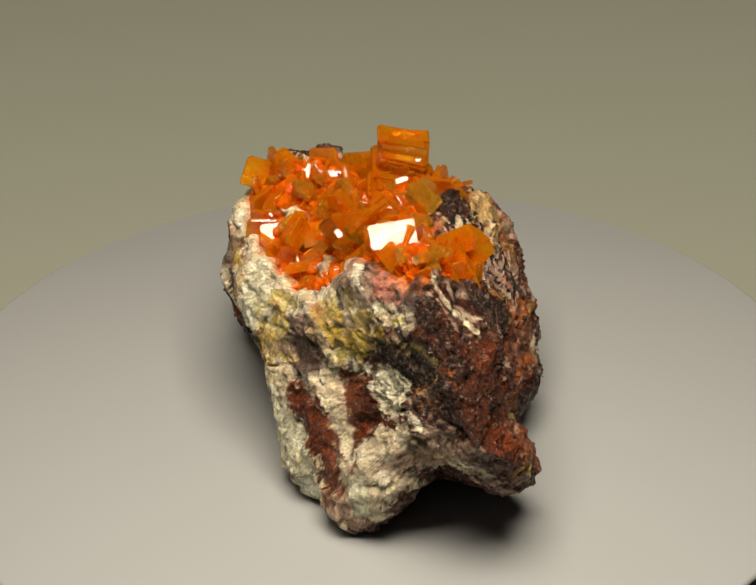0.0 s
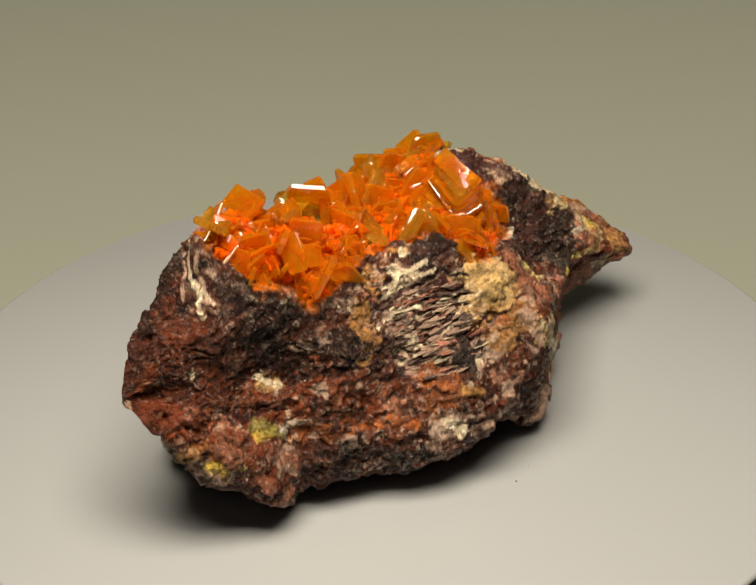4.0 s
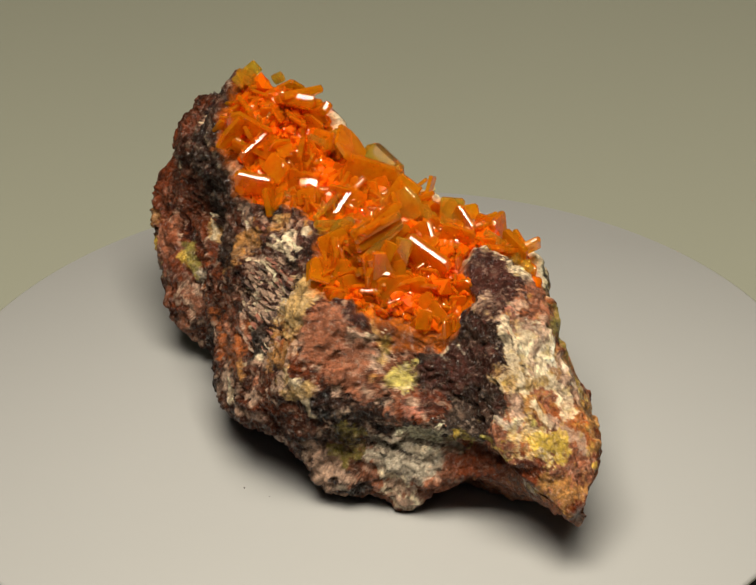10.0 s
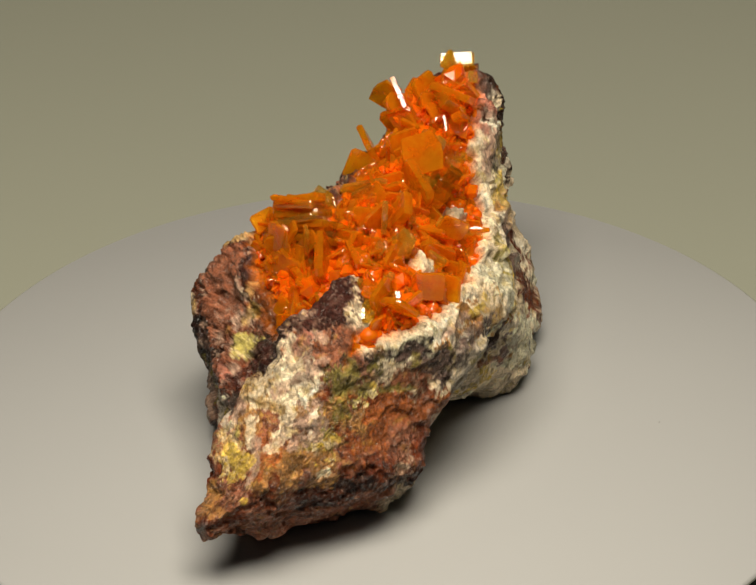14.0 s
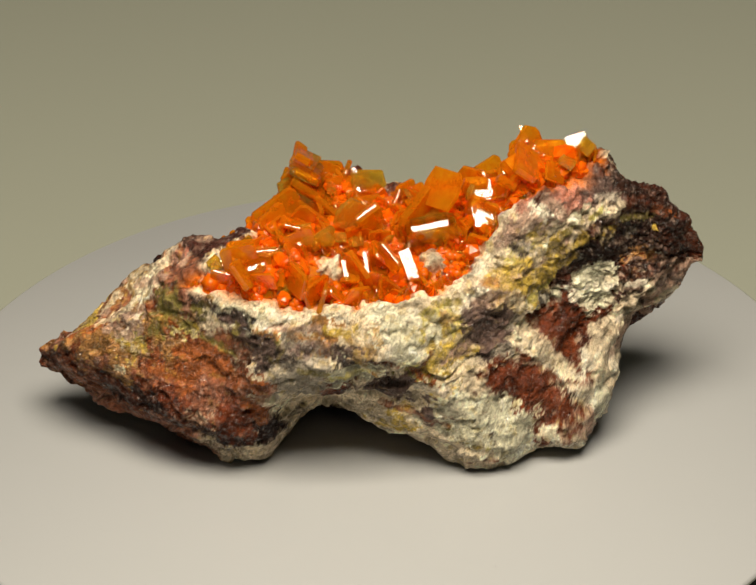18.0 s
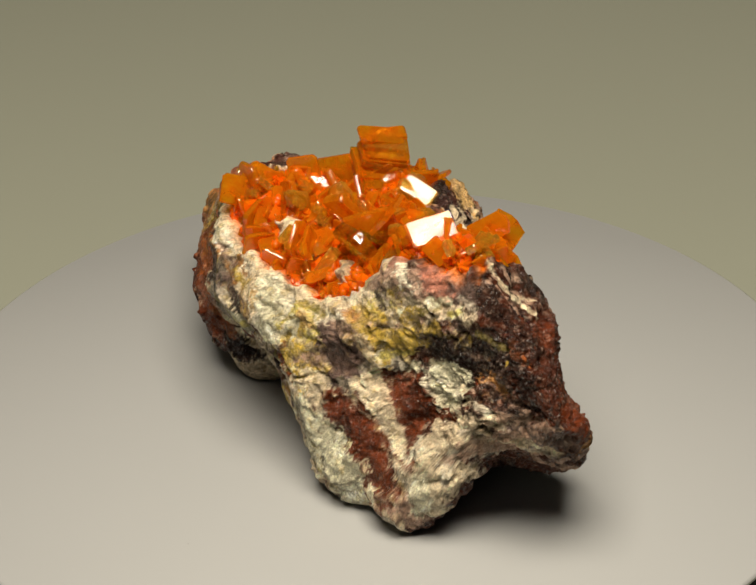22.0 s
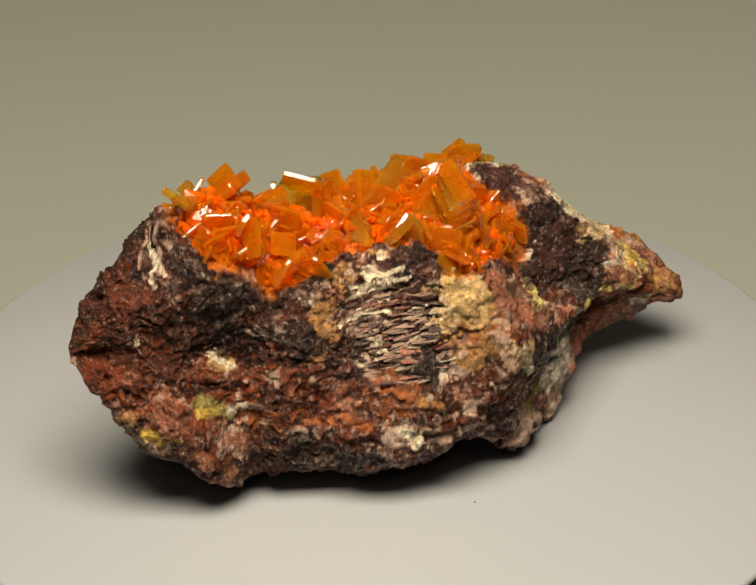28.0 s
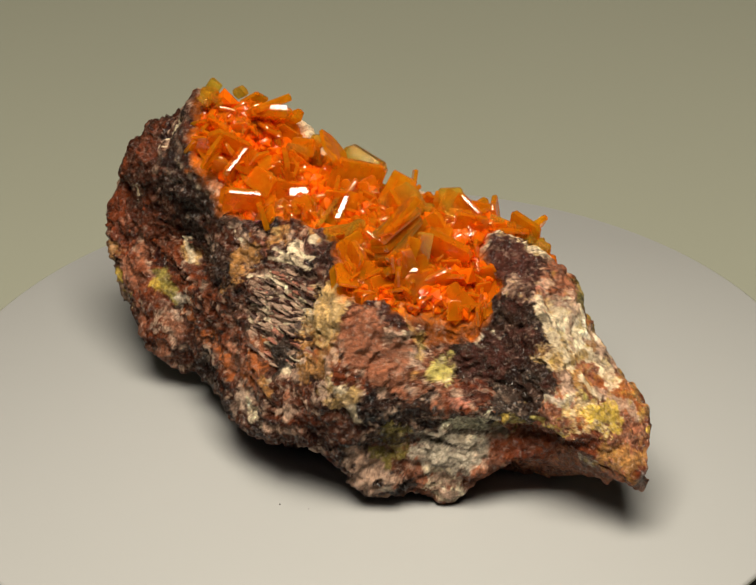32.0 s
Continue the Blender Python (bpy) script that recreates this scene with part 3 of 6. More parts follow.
patch(10.6, -40.2, 24.3, 3.4, "rust"); patch(15.3, -29.2, 28.5, 4.0, "maroon"); patch(15.6, -22.2, 18.1, 3.4, "rust")

patch(-1.0, -26.6, 20.0, 1.8, "rust"); patch(-5.8, -23.5, 15.8, 1.2, "rust")
patch(-2.0, -29.9, 15.8, 1.5, "rust"); patch(-10.3, -18.5, 13.3, 0.9, "rust"); patch(-11.6, -19.1, 6.9, 1.8, "palegreen")
patch(-3.6, -22.3, 23.3, 1.6, "white"); patch(1.5, -28.8, 20.9, 1.6, "cream"); patch(3.3, -34.0, 19.3, 2.4, "cream")
patch(-2.5, -23.9, 28.2, 1.3, "lemon"); patch(4.0, -30.7, 28.5, 1.2, "dark"); patch(-8.0, -18.5, 23.3, 1.9, "greypurple")
patch(1.3, -25.8, 36.6, 1.3, "rose"); patch(3.2, -33.5, 12.6, 2.4, "white"); patch(0.4, -32.3, 15.4, 1.3, "white")
patch(8.4, -37.6, 20.8, 2.4, "pinkgrey"); patch(5.0, -35.7, 15.3, 2.4, "cream"); patch(14.8, -33.1, 25.2, 0.8, "cream")
patch(-19.5, 6.1, 16.5, 4.0, "grey"); patch(-17.8, -0.2, 18.3, 2.7, "palegreen"); patch(-15.2, -5.3, 15.2, 2.7, "greypurple")
patch(-19.2, 10.9, 21.0, 2.3, "greypurple"); patch(-16.2, 19.3, 25.0, 1.3, "olive"); patch(-18.1, 14.6, 23.3, 2.0, "greypurple")
patch(-16.2, 21.3, 21.6, 1.6, "lemon"); patch(-17.6, 17.1, 18.5, 3.0, "orangebrown"); patch(-20.1, 11.0, 16.3, 2.0, "orangebrown")
patch(-18.3, 18.6, 14.8, 3.7, "pinkbrown"); patch(-17.2, 23.3, 17.7, 2.7, "tan"); patch(-17.5, 8.3, 26.1, 2.0, "cream")
patch(-16.8, -5.3, 24.4, 2.7, "white"); patch(-15.3, 0.1, 26.6, 2.0, "white"); patch(-16.8, 8.2, 27.2, 2.0, "white")
patch(-13.4, -10.6, 24.7, 2.3, "lemon"); patch(-13.2, -6.7, 8.1, 1.5, "ochre"); patch(-13.3, -13.6, 7.3, 2.7, "palegreen")
patch(-18.3, 2.8, 24.1, 2.0, "tan"); patch(-1.9, -25.9, 18.7, 3.4, "rust"); patch(-3.1, -23.2, 20.3, 1.7, "rust")
patch(1.1, -29.5, 19.4, 2.0, "rust"); patch(-10.6, -18.2, 14.2, 2.3, "rust"); patch(-9.1, -21.5, 10.5, 2.3, "rust")
patch(-7.2, -24.3, 7.4, 2.0, "rust"); patch(-6.8, -24.2, 2.7, 1.3, "rust"); patch(-11.6, -18.3, 8.6, 3.4, "palegreen")
patch(-9.4, -21.1, 3.5, 3.0, "palegreen"); patch(-12.7, -15.5, 13.0, 2.7, "cream"); patch(-13.3, -14.6, 6.9, 1.3, "olive")
patch(1.4, -28.5, 22.4, 2.7, "white"); patch(3.2, -29.9, 24.2, 2.0, "palegreen"); patch(0.1, -26.4, 27.5, 2.0, "dark")
patch(4.5, -31.0, 26.7, 2.7, "dark"); patch(6.4, -34.2, 30.2, 3.0, "dark"); patch(7.6, -37.0, 28.4, 3.4, "dark")
patch(6.4, -34.3, 25.2, 2.0, "tan"); patch(9.4, -39.0, 25.8, 2.7, "maroon"); patch(7.8, -37.2, 22.0, 2.0, "pinkgrey")
patch(5.0, -35.2, 20.5, 2.3, "cream"); patch(-2.6, -30.0, 14.0, 2.3, "white"); patch(-2.0, -28.3, 16.1, 1.3, "white")
patch(-2.5, -30.2, 4.5, 2.3, "pinkgrey"); patch(1.1, -26.1, 36.0, 1.8, "rose"); patch(-1.1, -25.2, 33.5, 2.3, "pinkgrey")
patch(-2.9, -23.3, 30.2, 2.7, "ochre"); patch(-5.1, -20.1, 29.9, 2.4, "lemon"); patch(-7.1, -19.4, 26.4, 2.7, "sand")
patch(-9.8, -16.6, 23.2, 3.0, "greypurple"); patch(-12.9, -13.1, 19.5, 3.0, "ochre"); patch(-12.4, -13.0, 23.7, 2.0, "lemon")
patch(-16.4, -5.7, 24.7, 2.7, "white"); patch(-16.7, -7.4, 21.3, 2.0, "white"); patch(-17.8, -3.2, 23.8, 1.6, "sand")
patch(-15.0, -9.1, 16.7, 1.6, "orangebrown"); patch(-14.2, -11.9, 14.1, 1.2, "ochre"); patch(9.1, -34.6, 34.3, 2.7, "maroon")
patch(10.6, -36.0, 32.9, 1.8, "rust")

VEINS = []


def vein(tone, r, *line):
    """A streak of one mineral along a line on the stone, or a spot if the line is one place: its tone and half width."""
    VEINS.append((np.array(TONES[tone]), r, [np.array(q) for q in line]))


vein("pinkgrey", 2.15, (-8.6, -15.7, 26.5), (-4.0, -22.2, 28.1)); vein("greypurple", 1.79, (-0.2, -24.1, 36.9), (3.6, -28.2, 36.9)); vein("rose", 1.55, (1.1, -25.7, 36.5))
vein("cream", 0.69, (-13.7, -5.6, 26.6), (-11.1, -11.3, 26.4), (-7.3, -16.1, 28.6), (-3.5, -21.1, 33.8))
vein("palegreen", 1.51, (-15.2, -4.5, 26.1), (-15.5, -7.9, 23.8), (-16.6, -7.5, 21.0)); vein("ochre", 0.75, (-14.6, -10.9, 20.4), (-15.0, -10.0, 17.7))
vein("ochre", 1.16, (-5.6, -21.0, 26.3), (-3.7, -22.5, 25.4), (-1.2, -25.1, 27.4), (0.6, -27.4, 30.2)); vein("lemon", 0.49, (-5.0, -21.3, 23.6), (-1.9, -24.2, 25.1))
vein("slate", 1.20, (1.1, -27.7, 28.1), (3.2, -30.1, 28.5)); vein("dark", 0.67, (-0.7, -25.3, 24.2)); vein("cream", 1.01, (1.2, -27.6, 32.9), (4.2, -31.2, 33.7))
vein("palegreen", 0.79, (-1.3, -24.6, 23.1), (-2.5, -23.7, 20.7)); vein("palegreen", 1.39, (1.1, -27.4, 24.1), (1.8, -29.2, 21.7)); vein("grey", 0.89, (5.9, -33.0, 29.1))
vein("greypurple", 1.61, (-10.9, -15.2, 21.3), (-8.1, -18.6, 20.1)); vein("grey", 0.93, (-9.3, -18.2, 18.3), (-5.7, -22.1, 18.3))
vein("cream", 0.80, (-6.2, -21.0, 19.4), (-5.0, -22.1, 19.3)); vein("rust", 1.53, (-4.1, -22.7, 19.7), (-1.3, -25.3, 21.0), (-0.7, -26.9, 18.7), (-2.0, -25.9, 15.5))
vein("rust", 0.93, (-10.7, -17.9, 14.9), (-8.2, -21.4, 13.8), (-7.2, -23.5, 10.6), (-6.5, -26.4, 7.4), (-5.9, -28.4, 5.6)); vein("rust", 0.68, (-7.5, -21.3, 16.6))
vein("palegreen", 1.50, (-12.7, -16.1, 11.1), (-11.5, -18.5, 8.2), (-10.3, -20.7, 6.3), (-9.1, -21.5, 4.0)); vein("cream", 0.80, (-6.2, -22.7, 16.7), (-5.6, -24.1, 13.6))
vein("dark", 0.37, (-5.1, -24.4, 13.5), (-4.9, -27.9, 9.8)); vein("white", 0.74, (-4.2, -24.9, 13.9), (-4.0, -28.2, 11.6), (-3.1, -30.3, 9.0))
vein("pinkgrey", 1.47, (-4.1, -29.9, 6.4), (-2.9, -30.1, 4.1)); vein("cream", 1.22, (-1.5, -29.9, 13.8), (1.0, -30.8, 16.3), (2.9, -31.9, 17.6))
vein("pinkgrey", 1.45, (2.7, -32.7, 14.6), (5.1, -33.2, 15.6)); vein("cream", 1.09, (3.9, -32.5, 12.1), (0.3, -31.9, 10.1))
vein("grey", 0.54, (7.0, -32.6, 14.1), (10.4, -37.7, 17.1), (13.5, -36.5, 14.9)); vein("maroon", 2.23, (10.5, -37.5, 31.9), (11.6, -38.8, 28.5), (13.3, -39.2, 24.5))
vein("maroon", 1.41, (12.6, -41.4, 23.2), (16.4, -38.2, 19.4)); vein("rust", 0.73, (18.6, -29.6, 14.9)); vein("orangebrown", 0.91, (18.2, -32.9, 14.2))
vein("greypurple", 0.89, (5.8, -33.6, 24.5), (6.9, -36.4, 22.8), (8.1, -36.7, 19.4)); vein("pinkgrey", 0.78, (4.6, -34.0, 22.0))
vein("dark", 1.00, (5.5, -29.6, 38.2), (6.5, -33.5, 35.0)); vein("dark", 0.78, (2.9, -29.6, 26.6), (4.7, -31.2, 25.1))
vein("cream", 0.32, (13.9, -3.5, 24.7), (13.7, -25.2, 33.6)); vein("pinkgrey", 0.39, (17.0, 9.8, 22.6), (18.1, 4.6, 19.8))
vein("cream", 0.26, (15.6, 4.7, 22.8), (16.1, 0.1, 20.3)); vein("pinkbrown", 0.96, (18.9, 0.4, 16.3), (17.7, -3.5, 17.8))
vein("maroon", 2.00, (10.8, -37.5, 31.5), (13.5, -37.2, 27.4)); vein("maroon", 1.78, (14.4, -30.8, 30.7), (14.6, -25.7, 26.9))
vein("dark", 1.90, (12.4, -27.3, 35.2), (14.0, -22.7, 31.8), (13.2, -16.1, 29.7)); vein("dark", 1.34, (13.1, -20.0, 22.6), (14.9, -17.5, 20.9))
vein("dark", 1.18, (12.0, -39.2, 27.5), (13.5, -37.4, 24.7)); vein("pinkgrey", 0.24, (6.5, -30.2, 38.0), (8.8, -31.3, 35.9), (10.2, -32.2, 33.4))
vein("pinkgrey", 0.30, (8.1, -27.6, 40.1), (9.0, -29.7, 38.0), (10.6, -29.7, 35.2), (12.1, -29.7, 33.5)); vein("cream", 0.24, (10.8, -30.0, 34.6), (12.6, -29.1, 33.3))
vein("pinkgrey", 0.24, (5.2, -28.0, 39.5), (7.1, -29.1, 39.8)); vein("pinkgrey", 0.24, (10.6, -31.8, 32.6), (11.7, -31.3, 31.8))
vein("rust", 1.43, (15.1, -31.0, 24.8), (15.5, -28.8, 20.9)); vein("rust", 1.11, (17.2, -14.4, 16.9)); vein("sand", 0.97, (14.1, -23.3, 20.7), (14.2, -21.7, 20.1))
vein("orangebrown", 0.62, (17.7, -15.2, 12.0), (18.0, -10.6, 12.2), (19.2, -7.9, 12.7)); vein("olive", 0.79, (16.1, -25.8, 16.6), (16.6, -22.5, 14.3))
vein("rust", 1.43, (17.3, -33.9, 17.6), (18.0, -30.1, 16.1), (17.6, -23.8, 13.2)); vein("rust", 1.18, (14.4, -38.5, 22.1), (16.7, -36.9, 19.3))
vein("pinkgrey", 0.96, (17.5, -35.1, 14.0), (18.8, -31.1, 11.0)); vein("ochre", 0.72, (18.4, -33.2, 13.6), (18.6, -31.9, 13.3))
vein("pinkbrown", 0.85, (19.8, -27.6, 11.8), (20.2, -25.6, 8.7)); vein("palegreen", 1.37, (-1.8, -31.1, 8.0), (-0.4, -30.7, 5.0))
vein("white", 0.67, (1.4, -32.0, 14.6), (0.2, -31.9, 10.3)); vein("cream", 0.42, (10.3, -38.6, 18.4), (12.1, -37.5, 16.7), (14.0, -36.6, 15.1))
vein("cream", 0.36, (-1.7, -24.2, 34.0), (-7.0, -20.0, 19.8), (-5.6, -23.8, 14.9)); vein("purple", 1.12, (9.2, 1.5, 31.1), (11.5, 3.9, 29.8))
vein("dark", 0.92, (10.9, -9.8, 30.3), (13.2, -11.5, 28.8)); vein("purple", 0.88, (14.8, -0.2, 22.7), (15.9, 0.7, 20.9))
vein("pinkgrey", 0.25, (9.7, -4.9, 30.5), (12.1, -4.9, 27.4)); vein("pinkgrey", 0.25, (9.8, -1.8, 30.2), (12.2, -0.7, 27.8))
vein("tan", 0.31, (8.7, -2.2, 30.9), (9.1, -0.1, 30.8)); vein("pinkgrey", 0.25, (12.6, -4.1, 26.5), (13.5, 0.4, 25.6))
vein("pinkgrey", 0.31, (13.4, -5.5, 25.3), (14.1, -1.3, 24.3)); vein("cream", 0.25, (14.5, -5.2, 24.3), (14.6, -2.5, 23.7))
vein("pinkgrey", 0.31, (12.6, -0.4, 27.1), (14.2, 0.9, 23.9)); vein("tan", 0.25, (13.0, 2.4, 26.5), (14.1, 3.6, 24.1))
vein("rose", 0.25, (12.1, -8.9, 28.9), (12.5, -6.4, 26.9)); vein("sand", 1.32, (12.9, 7.5, 28.3), (15.3, 8.5, 25.9), (16.5, 10.1, 24.0))
vein("pinkgrey", 0.89, (15.7, 13.7, 24.8), (18.0, 13.3, 21.7)); vein("sand", 0.70, (19.3, 13.7, 18.8)); vein("orangebrown", 0.70, (17.4, 10.1, 21.5))
vein("slate", 1.01, (16.4, 4.9, 22.0), (17.8, 2.7, 19.4), (19.0, 3.6, 17.8)); vein("grey", 0.44, (18.8, 5.2, 18.4)); vein("grey", 0.44, (18.0, 8.0, 19.7))
vein("pinkgrey", 0.68, (16.0, -4.9, 21.0), (17.4, -3.8, 18.1)); vein("pinkbrown", 0.88, (18.9, -1.5, 15.8), (20.3, 1.8, 13.9)); vein("cream", 0.44, (20.2, 3.2, 15.4))
vein("grey", 0.57, (21.1, 0.7, 10.6)); vein("dark", 0.76, (21.7, 3.2, 10.6)); vein("maroon", 0.89, (20.2, 9.4, 15.4))
vein("dark", 0.93, (18.3, -13.0, 7.8), (20.0, -7.2, 7.5), (21.4, -2.7, 8.2)); vein("maroon", 2.14, (13.2, -37.4, 28.0), (14.3, -33.8, 27.9), (15.4, -29.6, 28.7))
vein("dark", 2.05, (15.0, -25.8, 29.2), (14.0, -19.7, 29.3), (13.6, -14.7, 28.8)); vein("dark", 1.49, (14.1, -25.3, 33.0), (13.2, -21.0, 32.8))
vein("maroon", 1.64, (14.0, -36.8, 22.7), (15.9, -31.8, 22.5), (14.5, -27.6, 21.4)); vein("maroon", 1.25, (13.8, -19.2, 26.1), (14.1, -12.1, 27.0))
vein("dark", 1.38, (14.5, -17.9, 20.9), (16.7, -10.3, 23.0)); vein("cream", 0.44, (13.5, -23.3, 21.2), (14.5, -21.5, 19.8))
vein("grey", 0.81, (12.8, -18.2, 32.3), (12.6, -17.1, 31.7)); vein("tan", 0.81, (14.6, -10.7, 25.5), (15.7, -9.3, 24.2))
vein("pinkbrown", 1.32, (18.1, -32.2, 15.5), (18.6, -29.5, 14.8)); vein("olive", 0.76, (16.7, -26.2, 16.2), (16.6, -24.7, 15.5))
vein("grey", 0.57, (16.4, -22.7, 14.7), (16.1, -19.2, 14.5)); vein("pinkbrown", 1.07, (18.0, -22.7, 11.4), (17.4, -21.0, 10.2)); vein("rust", 0.75, (15.8, -19.7, 17.2))
vein("orangebrown", 0.57, (17.5, -16.3, 11.8)); vein("slate", 0.63, (17.5, -13.4, 12.2)); vein("orangebrown", 0.75, (19.2, -7.5, 13.1), (20.0, -4.9, 11.7))
vein("cream", 0.56, (16.4, -4.9, 19.5)); vein("pinkbrown", 0.69, (17.2, -14.3, 17.2)); vein("rust", 0.94, (17.5, -10.4, 16.1)); vein("sand", 0.56, (10.9, -7.0, 29.9))
vein("cream", 0.56, (9.3, -0.7, 30.6)); vein("pinkgrey", 0.62, (11.9, -8.7, 29.0)); vein("slate", 1.05, (9.1, 2.1, 31.4), (11.3, 5.8, 30.4))
vein("purple", 1.86, (12.6, -2.8, 26.7), (13.1, 3.5, 26.4)); vein("purple", 1.24, (14.6, -4.4, 24.0), (14.2, 3.0, 23.7))
vein("cream", 0.37, (11.2, -3.2, 28.6), (11.1, 1.6, 29.7)); vein("cream", 0.25, (12.6, -6.1, 26.8), (12.1, -1.2, 27.8))
vein("pinkgrey", 0.25, (12.9, -3.5, 26.2), (12.4, 3.6, 28.0)); vein("cream", 0.25, (13.8, -5.2, 24.9), (13.8, -0.8, 25.0))
vein("rose", 0.25, (13.4, -1.2, 25.6), (13.0, 4.4, 26.8)); vein("cream", 0.25, (14.4, -2.5, 23.9), (14.1, 2.1, 23.8))
vein("pinkgrey", 0.31, (15.3, -5.6, 23.7), (15.2, -2.4, 22.5)); vein("rose", 0.25, (15.1, -1.8, 22.4), (14.7, 4.1, 23.4))
vein("cream", 0.25, (15.0, -7.5, 24.3), (13.8, -4.5, 24.9)); vein("cream", 0.25, (13.8, 0.9, 24.8), (13.7, 4.9, 25.6))
vein("sand", 1.66, (12.8, 7.8, 28.6), (15.0, 10.8, 26.6), (16.1, 9.1, 24.8)); vein("tan", 0.74, (15.8, 12.1, 24.9))
vein("orangebrown", 0.61, (16.6, 9.8, 23.9), (17.9, 13.8, 22.2)); vein("pinkbrown", 1.54, (12.0, 13.9, 27.1), (15.3, 13.9, 25.0))
vein("pinkgrey", 1.05, (10.0, 16.2, 24.7), (10.0, 18.0, 22.0)); vein("sand", 0.37, (7.2, 16.2, 26.1), (6.4, 18.0, 22.2)); vein("tan", 0.50, (8.9, 19.8, 20.1))
vein("lemon", 0.75, (5.3, 20.8, 19.6)); vein("purple", 1.71, (-6.9, 18.3, 30.4), (-8.6, 21.9, 28.9))
vein("dark", 2.09, (-3.9, 23.3, 26.0), (-1.3, 25.1, 20.5), (-2.8, 29.4, 17.7)); vein("slate", 1.08, (-3.1, 31.9, 18.5)); vein("purple", 1.07, (1.9, 21.0, 20.3))
vein("white", 0.25, (-2.0, 21.9, 23.1), (-2.4, 23.0, 22.6)); vein("white", 0.25, (0.2, 20.8, 22.0), (-0.7, 21.9, 21.4))
vein("cream", 0.63, (-6.2, 26.0, 27.1), (-6.2, 29.4, 23.8), (-6.5, 31.9, 21.5)); vein("pinkgrey", 0.71, (-12.5, 25.2, 26.7))
vein("orangebrown", 1.09, (-9.9, 34.1, 18.2), (-12.0, 38.4, 16.0)); vein("ochre", 0.84, (-9.2, 37.5, 15.5), (-8.6, 38.9, 14.5)); vein("cream", 0.70, (-4.6, 34.3, 18.5))
vein("pinkbrown", 0.83, (-2.0, 33.3, 17.0), (-2.8, 35.8, 15.5)); vein("tan", 0.84, (-7.9, 41.0, 12.7), (-6.8, 44.2, 10.1))
vein("grey", 0.71, (-4.6, 36.6, 10.6), (-5.0, 38.5, 10.6)); vein("lemon", 0.51, (-1.0, 31.1, 15.2), (-1.8, 32.4, 14.5)); vein("ochre", 0.52, (-12.3, 40.8, 13.7))
vein("grey", 1.14, (8.1, 22.2, 7.9), (3.2, 25.2, 9.8), (0.5, 26.7, 11.2)); vein("cream", 0.82, (8.6, 21.7, 6.5), (6.3, 23.3, 6.0))
vein("olive", 1.12, (12.7, 19.2, 13.5), (11.1, 19.5, 8.9)); vein("cream", 0.61, (18.0, 16.2, 19.6), (16.3, 17.3, 15.0)); vein("dark", 0.61, (19.3, 15.2, 17.4))
vein("pinkgrey", 0.94, (15.3, 16.2, 5.9), (13.6, 17.7, 3.4)); vein("pinkgrey", 0.83, (7.1, 22.0, 2.8)); vein("dark", 0.76, (10.6, 20.1, 3.1))
vein("rust", 0.90, (-0.8, 28.5, 8.3)); vein("tan", 0.68, (20.0, 2.1, 14.9), (21.0, 4.4, 14.4)); vein("orangebrown", 0.56, (19.8, 0.2, 13.8))
vein("dark", 0.68, (21.0, 5.6, 14.5)); vein("pinkbrown", 0.62, (20.5, 7.0, 15.3)); vein("cream", 0.50, (20.5, -0.8, 11.3), (21.2, 0.5, 10.3))
vein("pinkbrown", 0.81, (20.6, -4.9, 6.2)); vein("dark", 1.07, (19.0, -10.3, 8.2), (20.6, -6.1, 9.0)); vein("dark", 1.20, (17.7, -21.0, 7.0), (18.2, -14.4, 7.1))
vein("pinkgrey", 0.56, (21.9, 3.2, 9.4), (20.5, 9.2, 10.8)); vein("cream", 0.49, (19.2, 5.3, 17.6)); vein("slate", 0.80, (18.1, 3.8, 19.7))
vein("pinkgrey", 0.62, (17.8, 8.1, 20.0)); vein("pinkgrey", 0.50, (18.0, -1.9, 17.5)); vein("rose", 0.56, (16.2, 0.7, 20.4), (17.0, 2.4, 20.4))
vein("dark", 0.80, (18.5, 11.4, 19.4)); vein("pinkbrown", 0.80, (14.0, 17.4, 21.5), (11.2, 20.2, 18.7)); vein("maroon", 1.07, (5.8, 24.2, 17.2))
vein("purple", 1.53, (-4.6, 23.4, 27.4), (-8.3, 22.3, 28.7)); vein("pinkgrey", 1.04, (-8.7, 24.9, 27.0), (-10.8, 26.5, 25.8))
vein("cream", 1.04, (-8.3, 28.0, 24.5), (-10.7, 28.8, 22.6)); vein("tan", 0.80, (-12.2, 29.8, 21.1)); vein("orangebrown", 1.04, (-11.3, 33.4, 19.1), (-13.1, 36.2, 17.8))
vein("ochre", 0.85, (-5.9, 36.5, 16.3), (-8.1, 36.6, 16.2)); vein("grey", 0.55, (-2.5, 32.4, 18.0), (-4.0, 34.4, 17.9)); vein("lemon", 0.49, (-6.6, 35.1, 18.1))
vein("pinkgrey", 0.67, (-11.5, 37.6, 16.2), (-11.8, 39.4, 15.1)); vein("tan", 0.79, (-5.9, 39.4, 12.7), (-7.3, 41.6, 12.1)); vein("rust", 0.79, (-7.6, 44.0, 10.3))
vein("dark", 0.92, (9.7, 21.9, 16.3), (7.6, 22.0, 13.6)); vein("grey", 1.55, (8.1, 22.2, 7.9), (5.7, 23.4, 10.1), (4.4, 24.7, 8.4))
vein("pinkgrey", 0.81, (7.1, 22.3, 4.6), (5.6, 23.4, 4.6)); vein("rust", 1.05, (1.2, 26.3, 10.7), (0.8, 27.4, 8.5))
vein("rust", 1.04, (-1.9, 31.6, 13.5), (-3.8, 31.1, 11.0)); vein("ochre", 0.61, (1.4, 28.4, 14.9)); vein("rose", 0.92, (5.9, 24.4, 17.1), (4.8, 24.7, 17.2))
